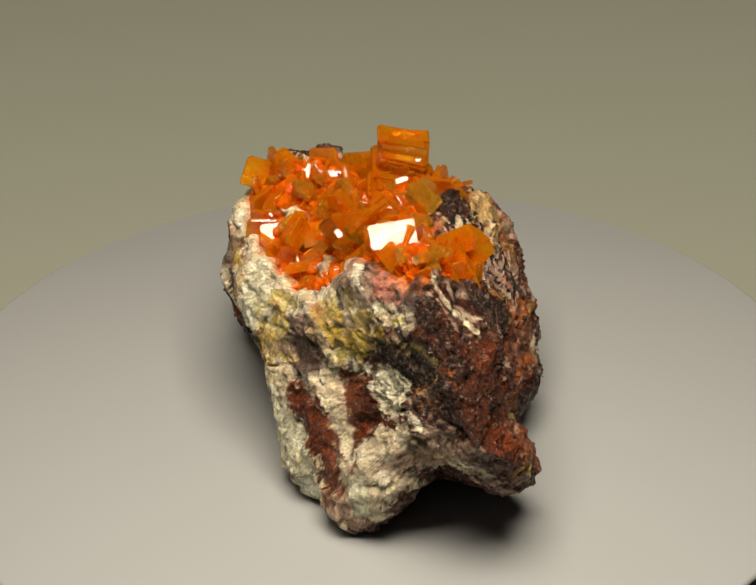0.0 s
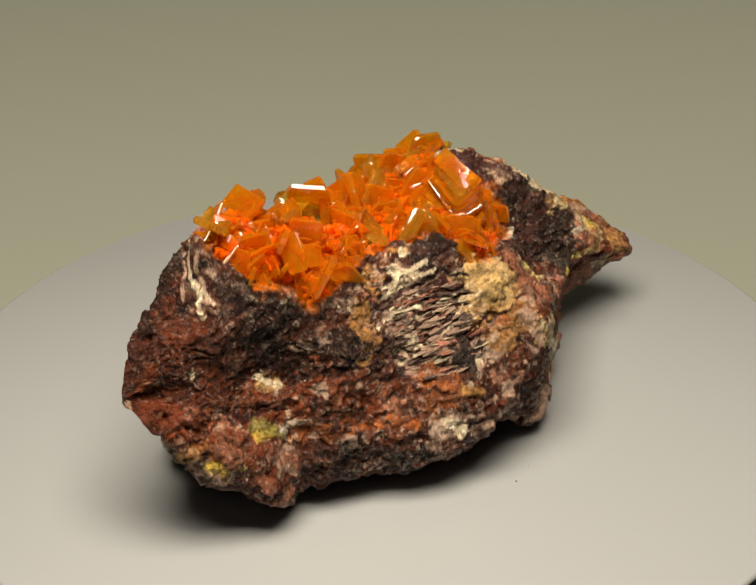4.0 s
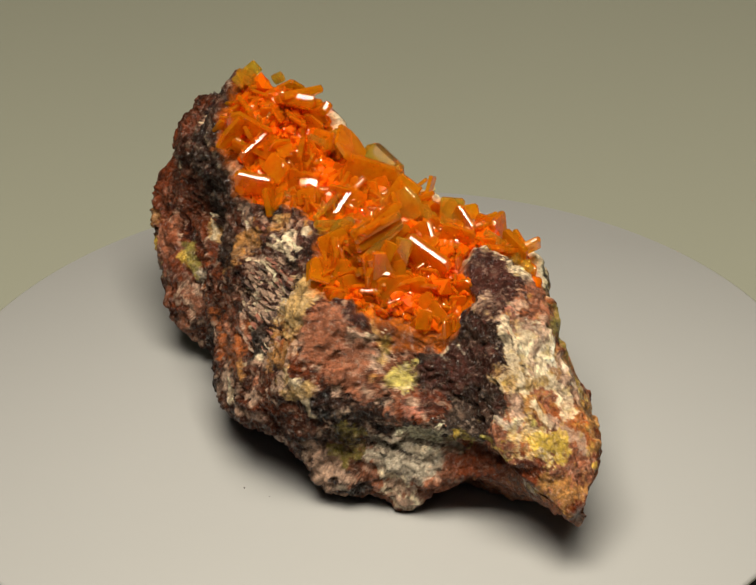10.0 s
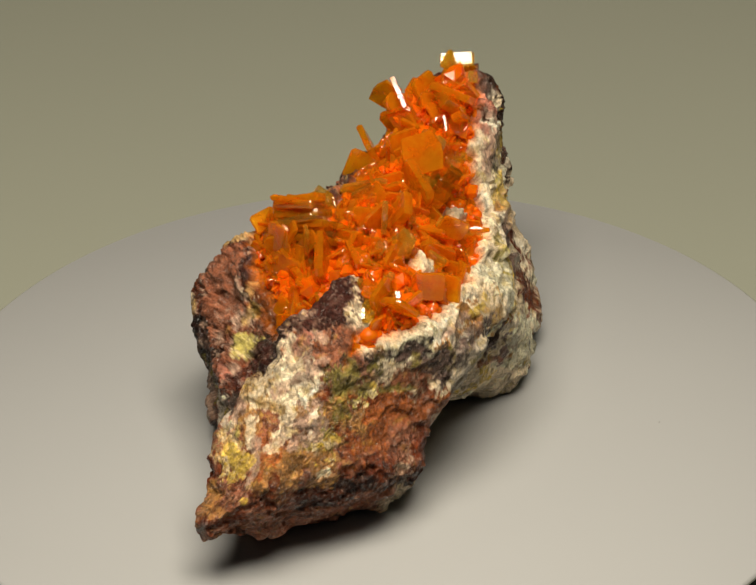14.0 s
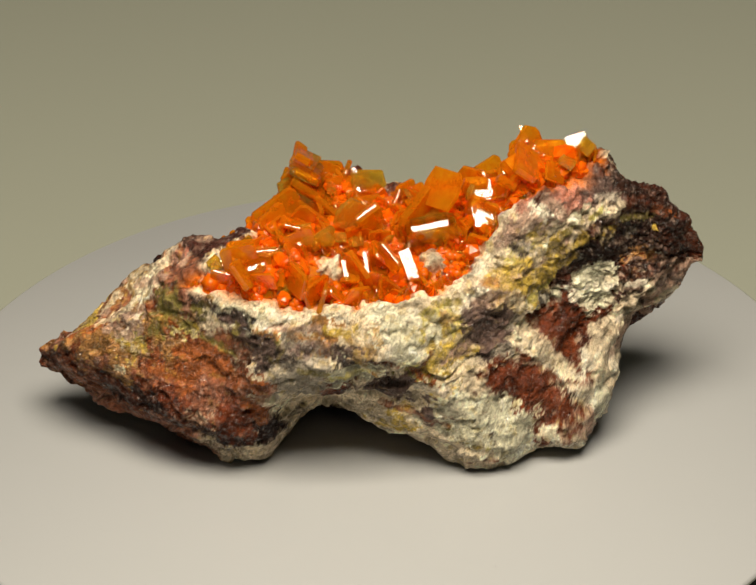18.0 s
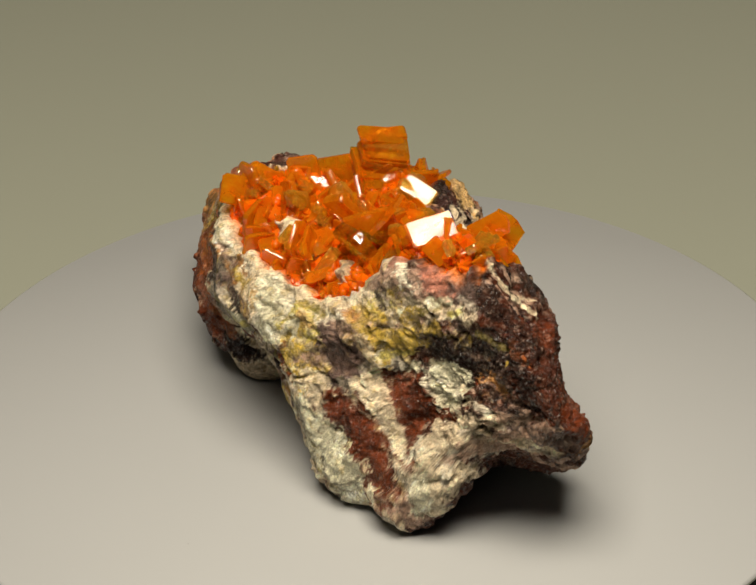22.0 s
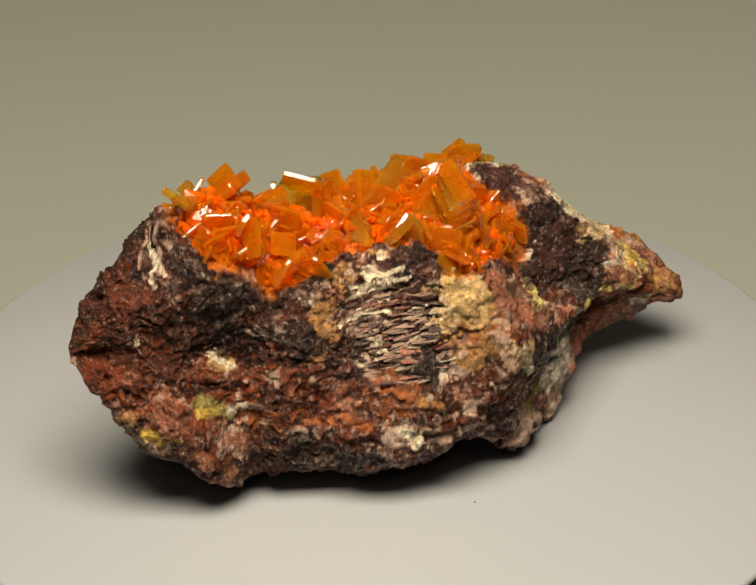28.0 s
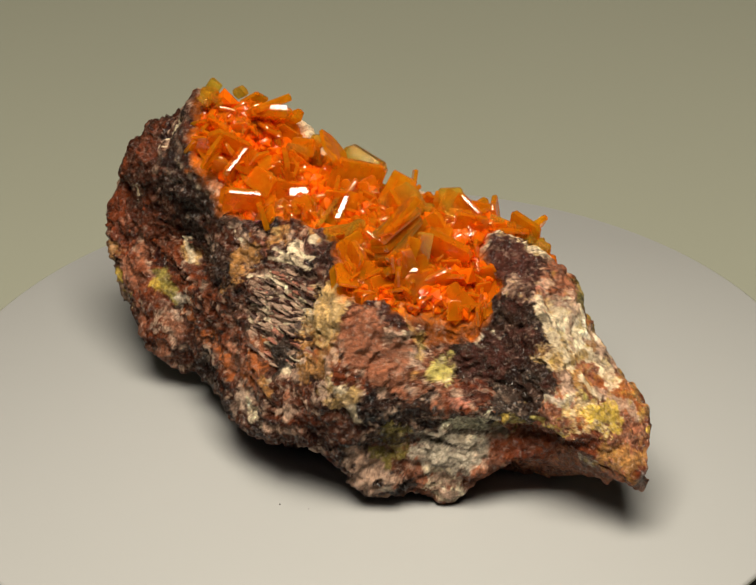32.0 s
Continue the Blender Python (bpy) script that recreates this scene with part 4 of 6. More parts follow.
vein("olive", 0.87, (13.8, 17.6, 8.8), (12.6, 18.4, 7.5)); vein("pinkgrey", 0.81, (14.6, 16.9, 6.8), (16.3, 15.8, 9.4)); vein("grey", 0.94, (12.8, 18.5, 3.7))
vein("slate", 0.62, (11.0, 19.9, 3.8)); vein("sand", 0.92, (18.4, 16.0, 17.1), (16.7, 17.0, 19.4)); vein("pinkbrown", 1.47, (15.3, 15.9, 23.2), (12.3, 17.8, 21.7))
vein("pinkgrey", 1.04, (9.0, 16.6, 24.2)); vein("olive", 0.61, (6.0, 17.4, 23.7), (5.8, 18.0, 22.5)); vein("sand", 0.80, (16.6, 10.9, 23.7), (15.3, 10.3, 26.2))
vein("orangebrown", 0.74, (17.2, 9.4, 21.8)); vein("slate", 0.92, (1.8, 19.8, 22.1), (-0.4, 21.6, 21.5)); vein("purple", 1.17, (3.6, 20.3, 20.0), (-0.7, 24.9, 19.6))
vein("maroon", 0.98, (-3.5, 27.0, 22.9), (-4.0, 28.8, 23.2)); vein("slate", 0.92, (-2.8, 28.5, 19.3), (-3.4, 32.0, 19.1))
vein("lemon", 0.80, (6.7, 20.3, 19.9), (4.8, 21.0, 19.4)); vein("ochre", 0.72, (17.5, -26.2, 15.3), (16.8, -24.2, 15.1)); vein("rust", 0.86, (19.3, -27.9, 13.2))
vein("pinkbrown", 1.61, (9.2, 17.4, 22.8), (11.1, 18.3, 21.5)); vein("pinkbrown", 1.24, (11.5, 15.3, 25.6), (13.9, 15.3, 24.7)); vein("pinkgrey", 0.68, (7.4, 17.0, 24.0))
vein("sand", 0.81, (16.9, 17.0, 18.8)); vein("lemon", 0.92, (6.4, 20.5, 19.8), (5.0, 20.3, 20.0)); vein("rose", 0.92, (5.9, 24.5, 17.0), (4.8, 24.7, 17.2))
vein("pinkgrey", 0.74, (13.5, 19.0, 18.9)); vein("purple", 0.80, (8.9, 14.8, 27.7)); vein("grey", 1.24, (6.9, 22.6, 9.8), (4.1, 24.8, 8.6), (2.8, 25.8, 8.7))
vein("slate", 0.31, (6.3, 22.6, 11.6), (2.0, 25.6, 11.4)); vein("slate", 0.25, (7.7, 21.7, 10.6), (4.7, 24.2, 9.4)); vein("pinkgrey", 0.75, (5.9, 22.8, 2.6))
vein("slate", 0.82, (11.4, 19.6, 3.7)); vein("pinkgrey", 0.70, (15.2, 15.9, 4.0)); vein("dark", 1.19, (14.0, 17.7, 11.3), (9.8, 20.3, 11.2))
vein("purple", 1.59, (-0.7, 21.6, 21.7), (-3.9, 26.6, 23.7), (1.7, 23.1, 18.1)); vein("white", 0.31, (-0.3, 21.0, 22.0), (-1.0, 21.2, 22.6))
vein("purple", 0.90, (-3.4, 31.3, 19.5)); vein("cream", 1.08, (-7.4, 25.5, 27.5), (-10.1, 27.3, 24.6), (-9.7, 29.2, 22.3), (-11.9, 32.4, 19.6), (-11.6, 34.7, 18.3))
vein("dark", 0.48, (-7.2, 29.8, 23.1)); vein("rust", 0.48, (-8.7, 30.9, 21.2)); vein("white", 0.54, (-13.9, 28.8, 20.9), (-14.7, 30.6, 18.7))
vein("white", 0.54, (-11.8, 28.5, 22.6), (-12.3, 28.7, 22.2)); vein("cream", 0.60, (-7.2, 33.4, 19.8), (-8.6, 35.1, 17.5))
vein("ochre", 0.90, (-7.3, 37.0, 15.9), (-8.2, 36.8, 16.1)); vein("orangebrown", 0.78, (-4.6, 36.5, 15.9)); vein("pinkgrey", 0.78, (-9.1, 34.5, 17.8), (-10.6, 37.0, 16.2))
vein("tan", 0.77, (-12.7, 39.1, 15.5)); vein("tan", 1.01, (-7.0, 41.3, 12.1), (-9.0, 43.1, 12.1)); vein("rust", 0.77, (-9.7, 43.9, 10.5))
vein("olive", 0.66, (-14.7, 25.2, 23.5), (-16.1, 21.7, 21.4)); vein("lemon", 0.54, (-15.6, 28.3, 18.4)); vein("orangebrown", 1.29, (-18.0, 22.2, 15.9), (-17.9, 26.5, 14.5))
vein("olive", 0.72, (-15.1, 34.0, 16.4)); vein("dark", 1.04, (-19.0, 25.9, 11.9), (-17.5, 28.8, 11.7)); vein("rust", 0.68, (-19.4, 12.6, 18.0))
vein("olive", 0.86, (-18.3, 14.2, 23.3)); vein("palegreen", 0.55, (-15.3, 20.3, 27.2), (-17.9, 13.5, 26.5)); vein("purple", 1.03, (-9.7, 18.8, 30.6), (-8.0, 20.6, 29.6))
vein("pinkgrey", 0.66, (-9.0, 23.0, 28.3), (-10.8, 23.3, 28.0)); vein("pinkbrown", 1.20, (10.9, 19.1, 20.4), (10.0, 17.3, 22.9)); vein("sand", 0.69, (6.8, 18.3, 21.7))
vein("lemon", 0.69, (6.1, 20.8, 19.5)); vein("purple", 1.31, (3.3, 24.8, 17.3)); vein("cream", 0.79, (-8.5, 29.0, 23.3), (-9.4, 26.6, 25.4))
vein("cream", 0.66, (-12.8, 26.3, 25.5), (-11.3, 28.4, 23.0)); vein("sand", 0.67, (-7.2, 31.3, 21.6), (-10.0, 30.5, 21.0))
vein("pinkgrey", 0.91, (-13.3, 30.2, 20.3), (-15.0, 28.5, 19.6)); vein("lemon", 0.42, (-15.3, 28.7, 18.9)); vein("ochre", 1.03, (-8.2, 36.9, 16.0), (-9.4, 36.6, 16.1))
vein("olive", 1.03, (-15.7, 25.1, 19.9), (-14.9, 25.1, 23.0)); vein("olive", 0.91, (-16.1, 21.3, 21.9))
vein("orangebrown", 1.04, (-17.2, 19.1, 19.2), (-17.1, 22.3, 18.5), (-18.0, 16.6, 17.2)); vein("pinkbrown", 1.23, (-18.9, 15.9, 15.7), (-18.4, 18.7, 14.4))
vein("tan", 0.54, (-14.9, 33.4, 16.8), (-16.6, 28.4, 16.0)); vein("cream", 0.67, (-16.9, 30.4, 14.3))
vein("maroon", 1.44, (-13.5, 39.5, 13.9), (-16.1, 29.9, 9.2), (-19.5, 24.8, 10.6)); vein("pinkbrown", 0.42, (-17.6, 27.7, 14.3), (-19.3, 21.2, 12.5), (-20.0, 16.9, 10.0))
vein("tan", 0.78, (-10.5, 42.6, 11.7)); vein("slate", 1.04, (-19.6, 9.6, 19.7), (-19.1, 12.6, 23.7)); vein("palegreen", 0.81, (-18.9, 2.2, 19.0), (-15.9, -3.9, 16.5))
vein("tan", 0.55, (-18.5, 6.9, 23.8), (-18.8, 2.1, 22.5)); vein("rust", 0.58, (-13.7, -11.7, 10.3), (-13.5, -13.8, 10.1)); vein("ochre", 0.65, (-12.9, -16.3, 5.6))
vein("ochre", 0.64, (-13.4, -5.3, 8.5)); vein("ochre", 0.51, (-12.5, -1.3, 8.3)); vein("palegreen", 0.77, (-13.4, -8.6, 9.3))
vein("palegreen", 0.48, (-16.6, 16.7, 26.5), (-18.1, 13.1, 26.3)); vein("rust", 0.78, (-9.7, -18.5, 17.0), (-6.4, -25.6, 8.5))
vein("palegreen", 0.65, (-9.6, -21.3, 8.8), (-7.4, -25.4, 4.4)); vein("palegreen", 1.20, (-14.8, -10.4, 21.2), (-13.6, -10.9, 24.2))
vein("cream", 1.06, (-15.6, -1.0, 26.4), (-17.6, -2.5, 23.7)); vein("ochre", 0.50, (-17.1, -1.3, 24.7)); vein("greypurple", 0.83, (-4.5, -18.1, 32.8))
vein("rose", 0.77, (0.2, -21.5, 38.4), (-2.5, -19.9, 35.9)); vein("white", 0.70, (-7.8, -16.5, 27.5), (-11.2, -13.2, 25.3))
vein("rust", 0.45, (-6.3, -20.2, 27.5), (-4.9, -22.9, 18.3)); vein("dark", 0.60, (6.3, -33.9, 33.3), (6.8, -35.1, 28.4))
vein("cream", 1.04, (-16.5, 12.0, 28.9), (-16.6, 7.2, 27.0), (-15.8, 2.2, 26.6), (-15.3, -2.5, 26.4), (-15.9, -6.9, 24.2)); vein("white", 0.92, (-15.4, -4.4, 26.0))
vein("white", 1.04, (-17.3, 6.4, 25.9)); vein("palegreen", 1.29, (-16.1, -7.0, 23.6), (-16.2, -8.3, 21.5)); vein("olive", 0.56, (-12.0, -10.4, 26.1), (-10.3, -13.4, 26.0))
vein("greypurple", 1.30, (-10.9, -14.7, 24.1), (-9.2, -17.1, 21.6)); vein("ochre", 0.56, (-12.9, -11.7, 24.5), (-13.2, -12.3, 22.8))
vein("ochre", 0.81, (-14.7, -10.6, 21.2)); vein("lemon", 0.49, (-16.5, -7.6, 20.1), (-15.8, -8.7, 19.0)); vein("pinkgrey", 0.94, (-11.4, -14.7, 20.0), (-13.7, -12.3, 19.2))
vein("slate", 0.68, (-14.4, 23.5, 26.4), (-16.1, 19.0, 25.5), (-17.4, 15.8, 25.0), (-18.9, 12.0, 25.4)); vein("palegreen", 0.37, (-16.7, 16.2, 26.9), (-17.7, 12.8, 27.4))
vein("pinkgrey", 0.49, (-18.7, 9.5, 24.5), (-18.0, 3.3, 24.4)); vein("greypurple", 0.92, (-18.7, 13.3, 22.3), (-19.2, 8.2, 21.4), (-19.1, 3.3, 22.3), (-18.3, -1.5, 21.9))
vein("slate", 0.55, (-19.1, 12.0, 21.7), (-19.4, 7.0, 21.0)); vein("rust", 0.43, (-18.2, -2.7, 20.7), (-16.9, -6.4, 19.5))
vein("grey", 0.62, (-19.7, 7.0, 19.9), (-19.3, 3.3, 19.4)); vein("lemon", 0.50, (-18.5, 2.2, 17.5), (-17.2, -2.7, 18.2))
vein("greypurple", 0.56, (-16.5, -0.1, 15.5), (-14.3, -7.3, 13.5)); vein("pinkbrown", 0.44, (-14.2, -3.6, 11.8), (-13.5, -8.6, 10.0), (-13.3, -12.3, 8.4))
vein("ochre", 0.52, (-4.0, 2.4, 3.1), (-12.9, -3.5, 7.6), (-12.3, -7.2, 6.5)); vein("grey", 0.62, (-14.7, -8.7, 15.3), (-14.0, -12.4, 14.2))
vein("palegreen", 2.07, (-13.9, -12.4, 11.8), (-11.8, -17.2, 11.3), (-10.7, -19.9, 8.4), (-10.0, -21.0, 6.0))
vein("palegreen", 1.39, (-13.3, -14.9, 7.7), (-11.9, -18.6, 5.4)); vein("cream", 0.81, (-12.1, -16.0, 14.5)); vein("lemon", 0.44, (-12.4, -17.4, 4.7))
vein("rust", 0.32, (-11.9, -14.7, 2.4), (-11.3, -18.5, 2.5))
vein("rust", 1.51, (-10.9, -17.5, 15.4), (-7.7, -21.5, 15.5), (-6.2, -24.0, 12.3), (-6.4, -26.6, 7.5), (-6.8, -27.2, 5.0)); vein("rust", 1.39, (-8.3, -21.5, 13.0))
vein("rust", 1.52, (-3.2, -23.2, 20.3), (-1.3, -26.3, 20.0), (-2.2, -25.7, 15.6), (-4.0, -23.8, 18.5)); vein("dark", 0.63, (-3.3, -22.5, 22.6))
vein("white", 0.69, (-7.7, -19.6, 19.3), (-6.1, -22.7, 16.9), (-4.2, -25.8, 12.8), (-4.6, -28.4, 10.1), (-3.4, -30.3, 8.0))
vein("cream", 0.96, (0.6, -29.5, 17.4), (-1.4, -29.8, 14.2), (-2.6, -30.3, 10.6)); vein("pinkgrey", 0.96, (-5.1, -29.0, 7.3), (-2.4, -30.1, 3.6))
vein("rust", 0.32, (-5.1, -29.0, 7.3), (-5.9, -28.4, 4.3)); vein("palegreen", 1.59, (1.6, -28.0, 24.0), (2.5, -30.0, 20.7))
vein("lemon", 0.38, (0.8, -27.1, 23.2), (0.9, -27.7, 22.2)); vein("ochre", 1.06, (-3.6, -22.4, 30.2), (-6.2, -19.5, 28.7), (-7.5, -17.0, 27.9), (-5.9, -20.7, 26.4))
vein("olive", 0.69, (1.2, -27.3, 34.0), (-1.1, -25.4, 31.7)); vein("lemon", 0.38, (3.2, -29.7, 33.6), (2.1, -28.5, 32.9))
vein("pinkgrey", 1.31, (-3.4, -20.6, 34.4), (-4.8, -18.1, 32.3)); vein("greypurple", 0.68, (-4.2, -20.2, 32.6)); vein("rose", 1.25, (0.4, -24.4, 37.2), (1.2, -25.3, 37.1))
vein("greypurple", 1.07, (4.3, -28.4, 37.9), (4.4, -29.7, 36.4)); vein("cream", 0.69, (0.2, -26.6, 33.2), (-2.0, -24.2, 32.8))
vein("dark", 1.52, (5.0, -32.2, 31.2), (6.8, -34.9, 27.2)); vein("maroon", 1.34, (7.9, -37.4, 28.2), (9.9, -39.3, 24.8))
vein("dark", 0.83, (3.7, -30.4, 27.4), (1.3, -27.9, 28.2)); vein("grey", 0.45, (7.0, -35.5, 26.5)); vein("orangebrown", 0.57, (7.6, -36.0, 32.0), (9.1, -37.9, 30.4))
vein("dark", 0.96, (3.3, -33.1, 21.0), (5.8, -34.9, 22.7)); vein("pinkgrey", 1.03, (7.5, -36.2, 18.8), (9.1, -37.5, 19.3))
vein("pinkgrey", 0.82, (-13.7, 32.9, 18.4), (-15.2, 29.4, 18.8)); vein("ochre", 0.56, (-15.7, 28.1, 18.2), (-16.2, 27.4, 17.4))
vein("tan", 0.62, (-15.0, 25.6, 21.7), (-15.4, 26.9, 19.7)); vein("ochre", 0.56, (-16.4, 20.3, 21.8))
vein("orangebrown", 1.37, (-17.3, 21.0, 18.1), (-18.1, 17.3, 16.6), (-19.7, 13.4, 16.2)); vein("rust", 0.94, (-18.4, 23.5, 13.7), (-19.5, 21.0, 12.2))
vein("dark", 1.20, (-15.0, 32.4, 9.5), (-19.2, 25.5, 10.3), (-19.4, 18.1, 7.6), (-17.3, 12.7, 5.7))
vein("pinkbrown", 0.44, (-17.1, 28.7, 14.8), (-18.2, 23.5, 14.2), (-18.6, 18.5, 13.9)); vein("cream", 0.56, (-16.7, 31.1, 14.2))
vein("pinkbrown", 1.11, (-19.9, 9.6, 15.8), (-18.7, 12.3, 12.0)); vein("rust", 0.83, (-10.2, 42.7, 10.5), (-11.9, 40.4, 10.5))
vein("rust", 0.82, (-14.6, 37.3, 15.9), (-14.2, 38.1, 12.6)); vein("pinkgrey", 0.82, (-8.5, 29.5, 22.6), (-12.4, 26.3, 25.8))
vein("rose", 0.69, (-8.2, 25.5, 27.0), (-8.5, 23.5, 28.0)); vein("purple", 0.93, (-9.7, 20.9, 29.5)); vein("cream", 0.38, (-7.9, 32.9, 19.9))
vein("rust", 0.94, (-13.8, 26.9, 23.1)); vein("olive", 0.56, (-16.8, 19.1, 20.9), (-17.9, 14.6, 19.4))
vein("palegreen", 1.42, (-15.6, -6.1, 25.2), (-16.4, -7.3, 22.6), (-16.4, -7.9, 20.7)); vein("white", 0.80, (-15.3, -5.6, 25.7))
vein("cream", 0.81, (-16.2, -0.7, 25.9), (-14.5, -2.7, 26.9)); vein("ochre", 0.50, (-17.9, 2.4, 24.3), (-17.7, -0.4, 24.0))
vein("cream", 0.69, (-17.1, 8.5, 26.9), (-17.1, 6.3, 26.1)); vein("sand", 0.74, (-12.8, -11.5, 24.7), (-11.9, -13.2, 24.3))
vein("ochre", 0.68, (-13.9, -11.8, 20.1), (-13.1, -12.7, 20.9)); vein("tan", 0.67, (-7.5, -17.7, 27.6), (-7.8, -16.1, 27.7))
vein("grey", 1.03, (-3.6, -22.5, 29.8), (-4.5, -20.6, 31.1)); vein("slate", 0.55, (-4.8, -19.3, 31.6), (-4.5, -20.9, 30.3))
vein("ochre", 0.92, (-5.1, -21.4, 26.3), (-1.5, -24.8, 27.9)); vein("greypurple", 1.17, (-10.6, -15.5, 22.7), (-9.3, -17.0, 21.5), (-8.2, -18.3, 20.3))
vein("cream", 0.80, (-13.0, -13.5, 17.6), (-11.1, -16.1, 17.3)); vein("cream", 0.55, (-7.9, -19.9, 18.7), (-6.7, -20.3, 19.8))
vein("rust", 0.37, (-15.4, -9.5, 18.8), (-14.7, -10.7, 20.6)); vein("pinkgrey", 0.79, (-0.9, -23.1, 36.9), (-0.8, -24.8, 35.0))
vein("rose", 1.03, (0.7, -25.3, 36.6), (1.3, -26.2, 36.2)); vein("palegreen", 0.66, (2.1, -27.9, 34.4), (0.1, -26.4, 33.8))
vein("grey", 0.54, (3.5, -29.1, 35.3), (4.6, -31.4, 35.0)); vein("dark", 0.79, (-1.1, -25.2, 28.4), (1.3, -28.0, 29.0), (3.3, -30.2, 30.0))
vein("dark", 1.26, (5.7, -31.9, 36.3), (8.9, -34.9, 34.3), (9.4, -37.0, 32.5)); vein("olive", 0.48, (4.8, -32.0, 31.6), (7.2, -35.9, 31.0))
vein("ochre", 0.42, (7.1, -36.1, 29.2)); vein("palegreen", 1.16, (0.9, -27.6, 22.5), (1.0, -28.4, 20.1)); vein("palegreen", 0.67, (2.7, -29.3, 25.5), (3.9, -30.5, 24.9))
vein("cream", 0.55, (3.0, -30.7, 23.2)); vein("rust", 1.48, (-4.3, -22.4, 19.9), (-2.0, -24.4, 20.7), (-0.8, -26.9, 19.2), (-2.1, -25.6, 16.1), (-2.5, -26.9, 14.3))
vein("rust", 1.24, (-10.6, -18.2, 14.5), (-8.1, -22.0, 13.1), (-6.6, -24.2, 10.0), (-5.7, -27.9, 7.9)); vein("rust", 0.68, (-8.5, -20.6, 15.5))
vein("palegreen", 1.86, (-12.8, -16.0, 10.7), (-10.7, -19.3, 9.2), (-9.1, -21.8, 5.8)); vein("palegreen", 0.93, (-13.7, -13.2, 13.2), (-13.1, -14.6, 12.9))
vein("dark", 0.44, (-12.1, -18.1, 6.8)); vein("cream", 0.68, (-7.7, -19.7, 19.3), (-5.8, -23.2, 16.6), (-4.1, -25.1, 13.8), (-4.4, -27.3, 11.2), (-4.2, -28.9, 10.2))
vein("pinkgrey", 1.12, (-5.0, -29.1, 4.3), (-2.8, -30.1, 3.9)); vein("cream", 0.80, (-1.9, -30.2, 12.5), (0.2, -30.5, 15.6))
vein("palegreen", 0.80, (-1.3, -31.2, 11.2), (-2.5, -30.8, 9.5)); vein("dark", 1.22, (5.4, -33.5, 23.5), (7.8, -37.3, 23.0))
vein("pinkgrey", 0.67, (5.0, -34.9, 20.2), (7.0, -35.6, 18.1)); vein("grey", 0.61, (2.8, -31.9, 17.4), (3.9, -32.6, 17.9))
vein("pinkgrey", 0.55, (5.0, -33.2, 15.6), (11.4, -36.2, 15.2), (15.8, -35.8, 13.9)); vein("greypurple", 0.49, (6.9, -35.4, 26.8), (8.0, -37.0, 25.7))
vein("maroon", 1.03, (10.3, -39.8, 27.5), (11.4, -41.4, 23.7)); vein("orangebrown", 1.30, (-18.5, 21.6, 13.8), (-17.7, 20.2, 17.2))
vein("tan", 0.86, (-15.7, 32.0, 16.3), (-14.7, 34.5, 16.8)); vein("olive", 0.72, (-15.5, 26.3, 19.7), (-15.1, 25.8, 21.2))
vein("pinkbrown", 0.96, (-17.5, 16.7, 21.8), (-18.7, 13.0, 19.7)); vein("slate", 0.95, (-19.4, 8.9, 20.3), (-19.7, 6.4, 20.2))
vein("olive", 0.57, (-19.8, 5.3, 19.2), (-18.9, 2.4, 18.8)); vein("sand", 0.50, (-18.4, -1.3, 21.9), (-17.9, -2.5, 19.6))
vein("orangebrown", 1.09, (-19.3, 12.8, 13.1), (-17.4, 11.3, 9.4)); vein("dark", 0.97, (-16.7, 11.3, 6.7), (-13.9, 9.5, 6.5), (-12.0, 7.8, 8.0))
vein("tan", 0.37, (-16.9, -3.3, 17.9), (-15.5, -5.6, 16.1)); vein("ochre", 0.38, (-12.6, -5.8, 6.8), (-13.3, -3.6, 8.4))
vein("palegreen", 1.38, (-15.7, -3.9, 25.9), (-16.2, -6.7, 23.8), (-16.0, -8.4, 21.9))
vein("rust", 0.96, (13.6, -31.4, 30.7), (13.0, -37.2, 28.6), (13.3, -39.7, 24.4), (14.8, -40.0, 21.5))
vein("dark", 1.07, (7.8, -36.2, 31.8), (8.9, -38.6, 27.4), (10.0, -39.4, 23.5)); vein("pinkgrey", 0.85, (0.9, -32.1, 13.1), (5.0, -33.1, 15.2), (8.8, -33.5, 14.9))
vein("cream", 0.85, (-1.7, -30.3, 12.5), (-1.0, -31.5, 10.1), (-0.6, -30.7, 5.0)); vein("pinkgrey", 0.61, (9.8, -34.2, 14.5), (13.2, -34.9, 12.7), (16.8, -33.7, 10.6))
vein("cream", 0.36, (6.8, -28.8, 40.1), (8.2, -30.5, 37.4), (10.8, -30.3, 34.0), (12.6, -30.7, 31.7))
vein("cream", 0.93, (-6.8, -19.9, 25.4), (-5.3, -22.4, 18.5), (-3.8, -25.7, 13.5)); vein("rust", 0.31, (-7.8, -20.3, 18.0), (-5.5, -24.6, 12.3), (-3.3, -29.7, 10.9))
vein("palegreen", 1.24, (-2.6, -30.7, 9.3), (-2.3, -30.4, 4.9)); vein("white", 0.43, (-0.4, -25.6, 23.4), (5.2, -35.0, 21.9))
vein("pinkgrey", 0.84, (6.5, -36.3, 21.7), (12.7, -41.8, 21.9)); vein("dark", 1.17, (10.4, -38.1, 31.1), (12.7, -37.5, 28.8))
vein("rust", 1.18, (14.5, -38.4, 22.1), (16.9, -35.6, 19.2)); vein("ochre", 0.60, (18.3, -33.4, 14.0), (18.8, -31.1, 12.4))
vein("dark", 1.20, (14.3, -25.1, 26.7), (13.6, -19.2, 20.9)); vein("maroon", 1.20, (11.7, -39.8, 27.0), (11.5, -38.3, 29.2), (13.5, -36.5, 28.4))
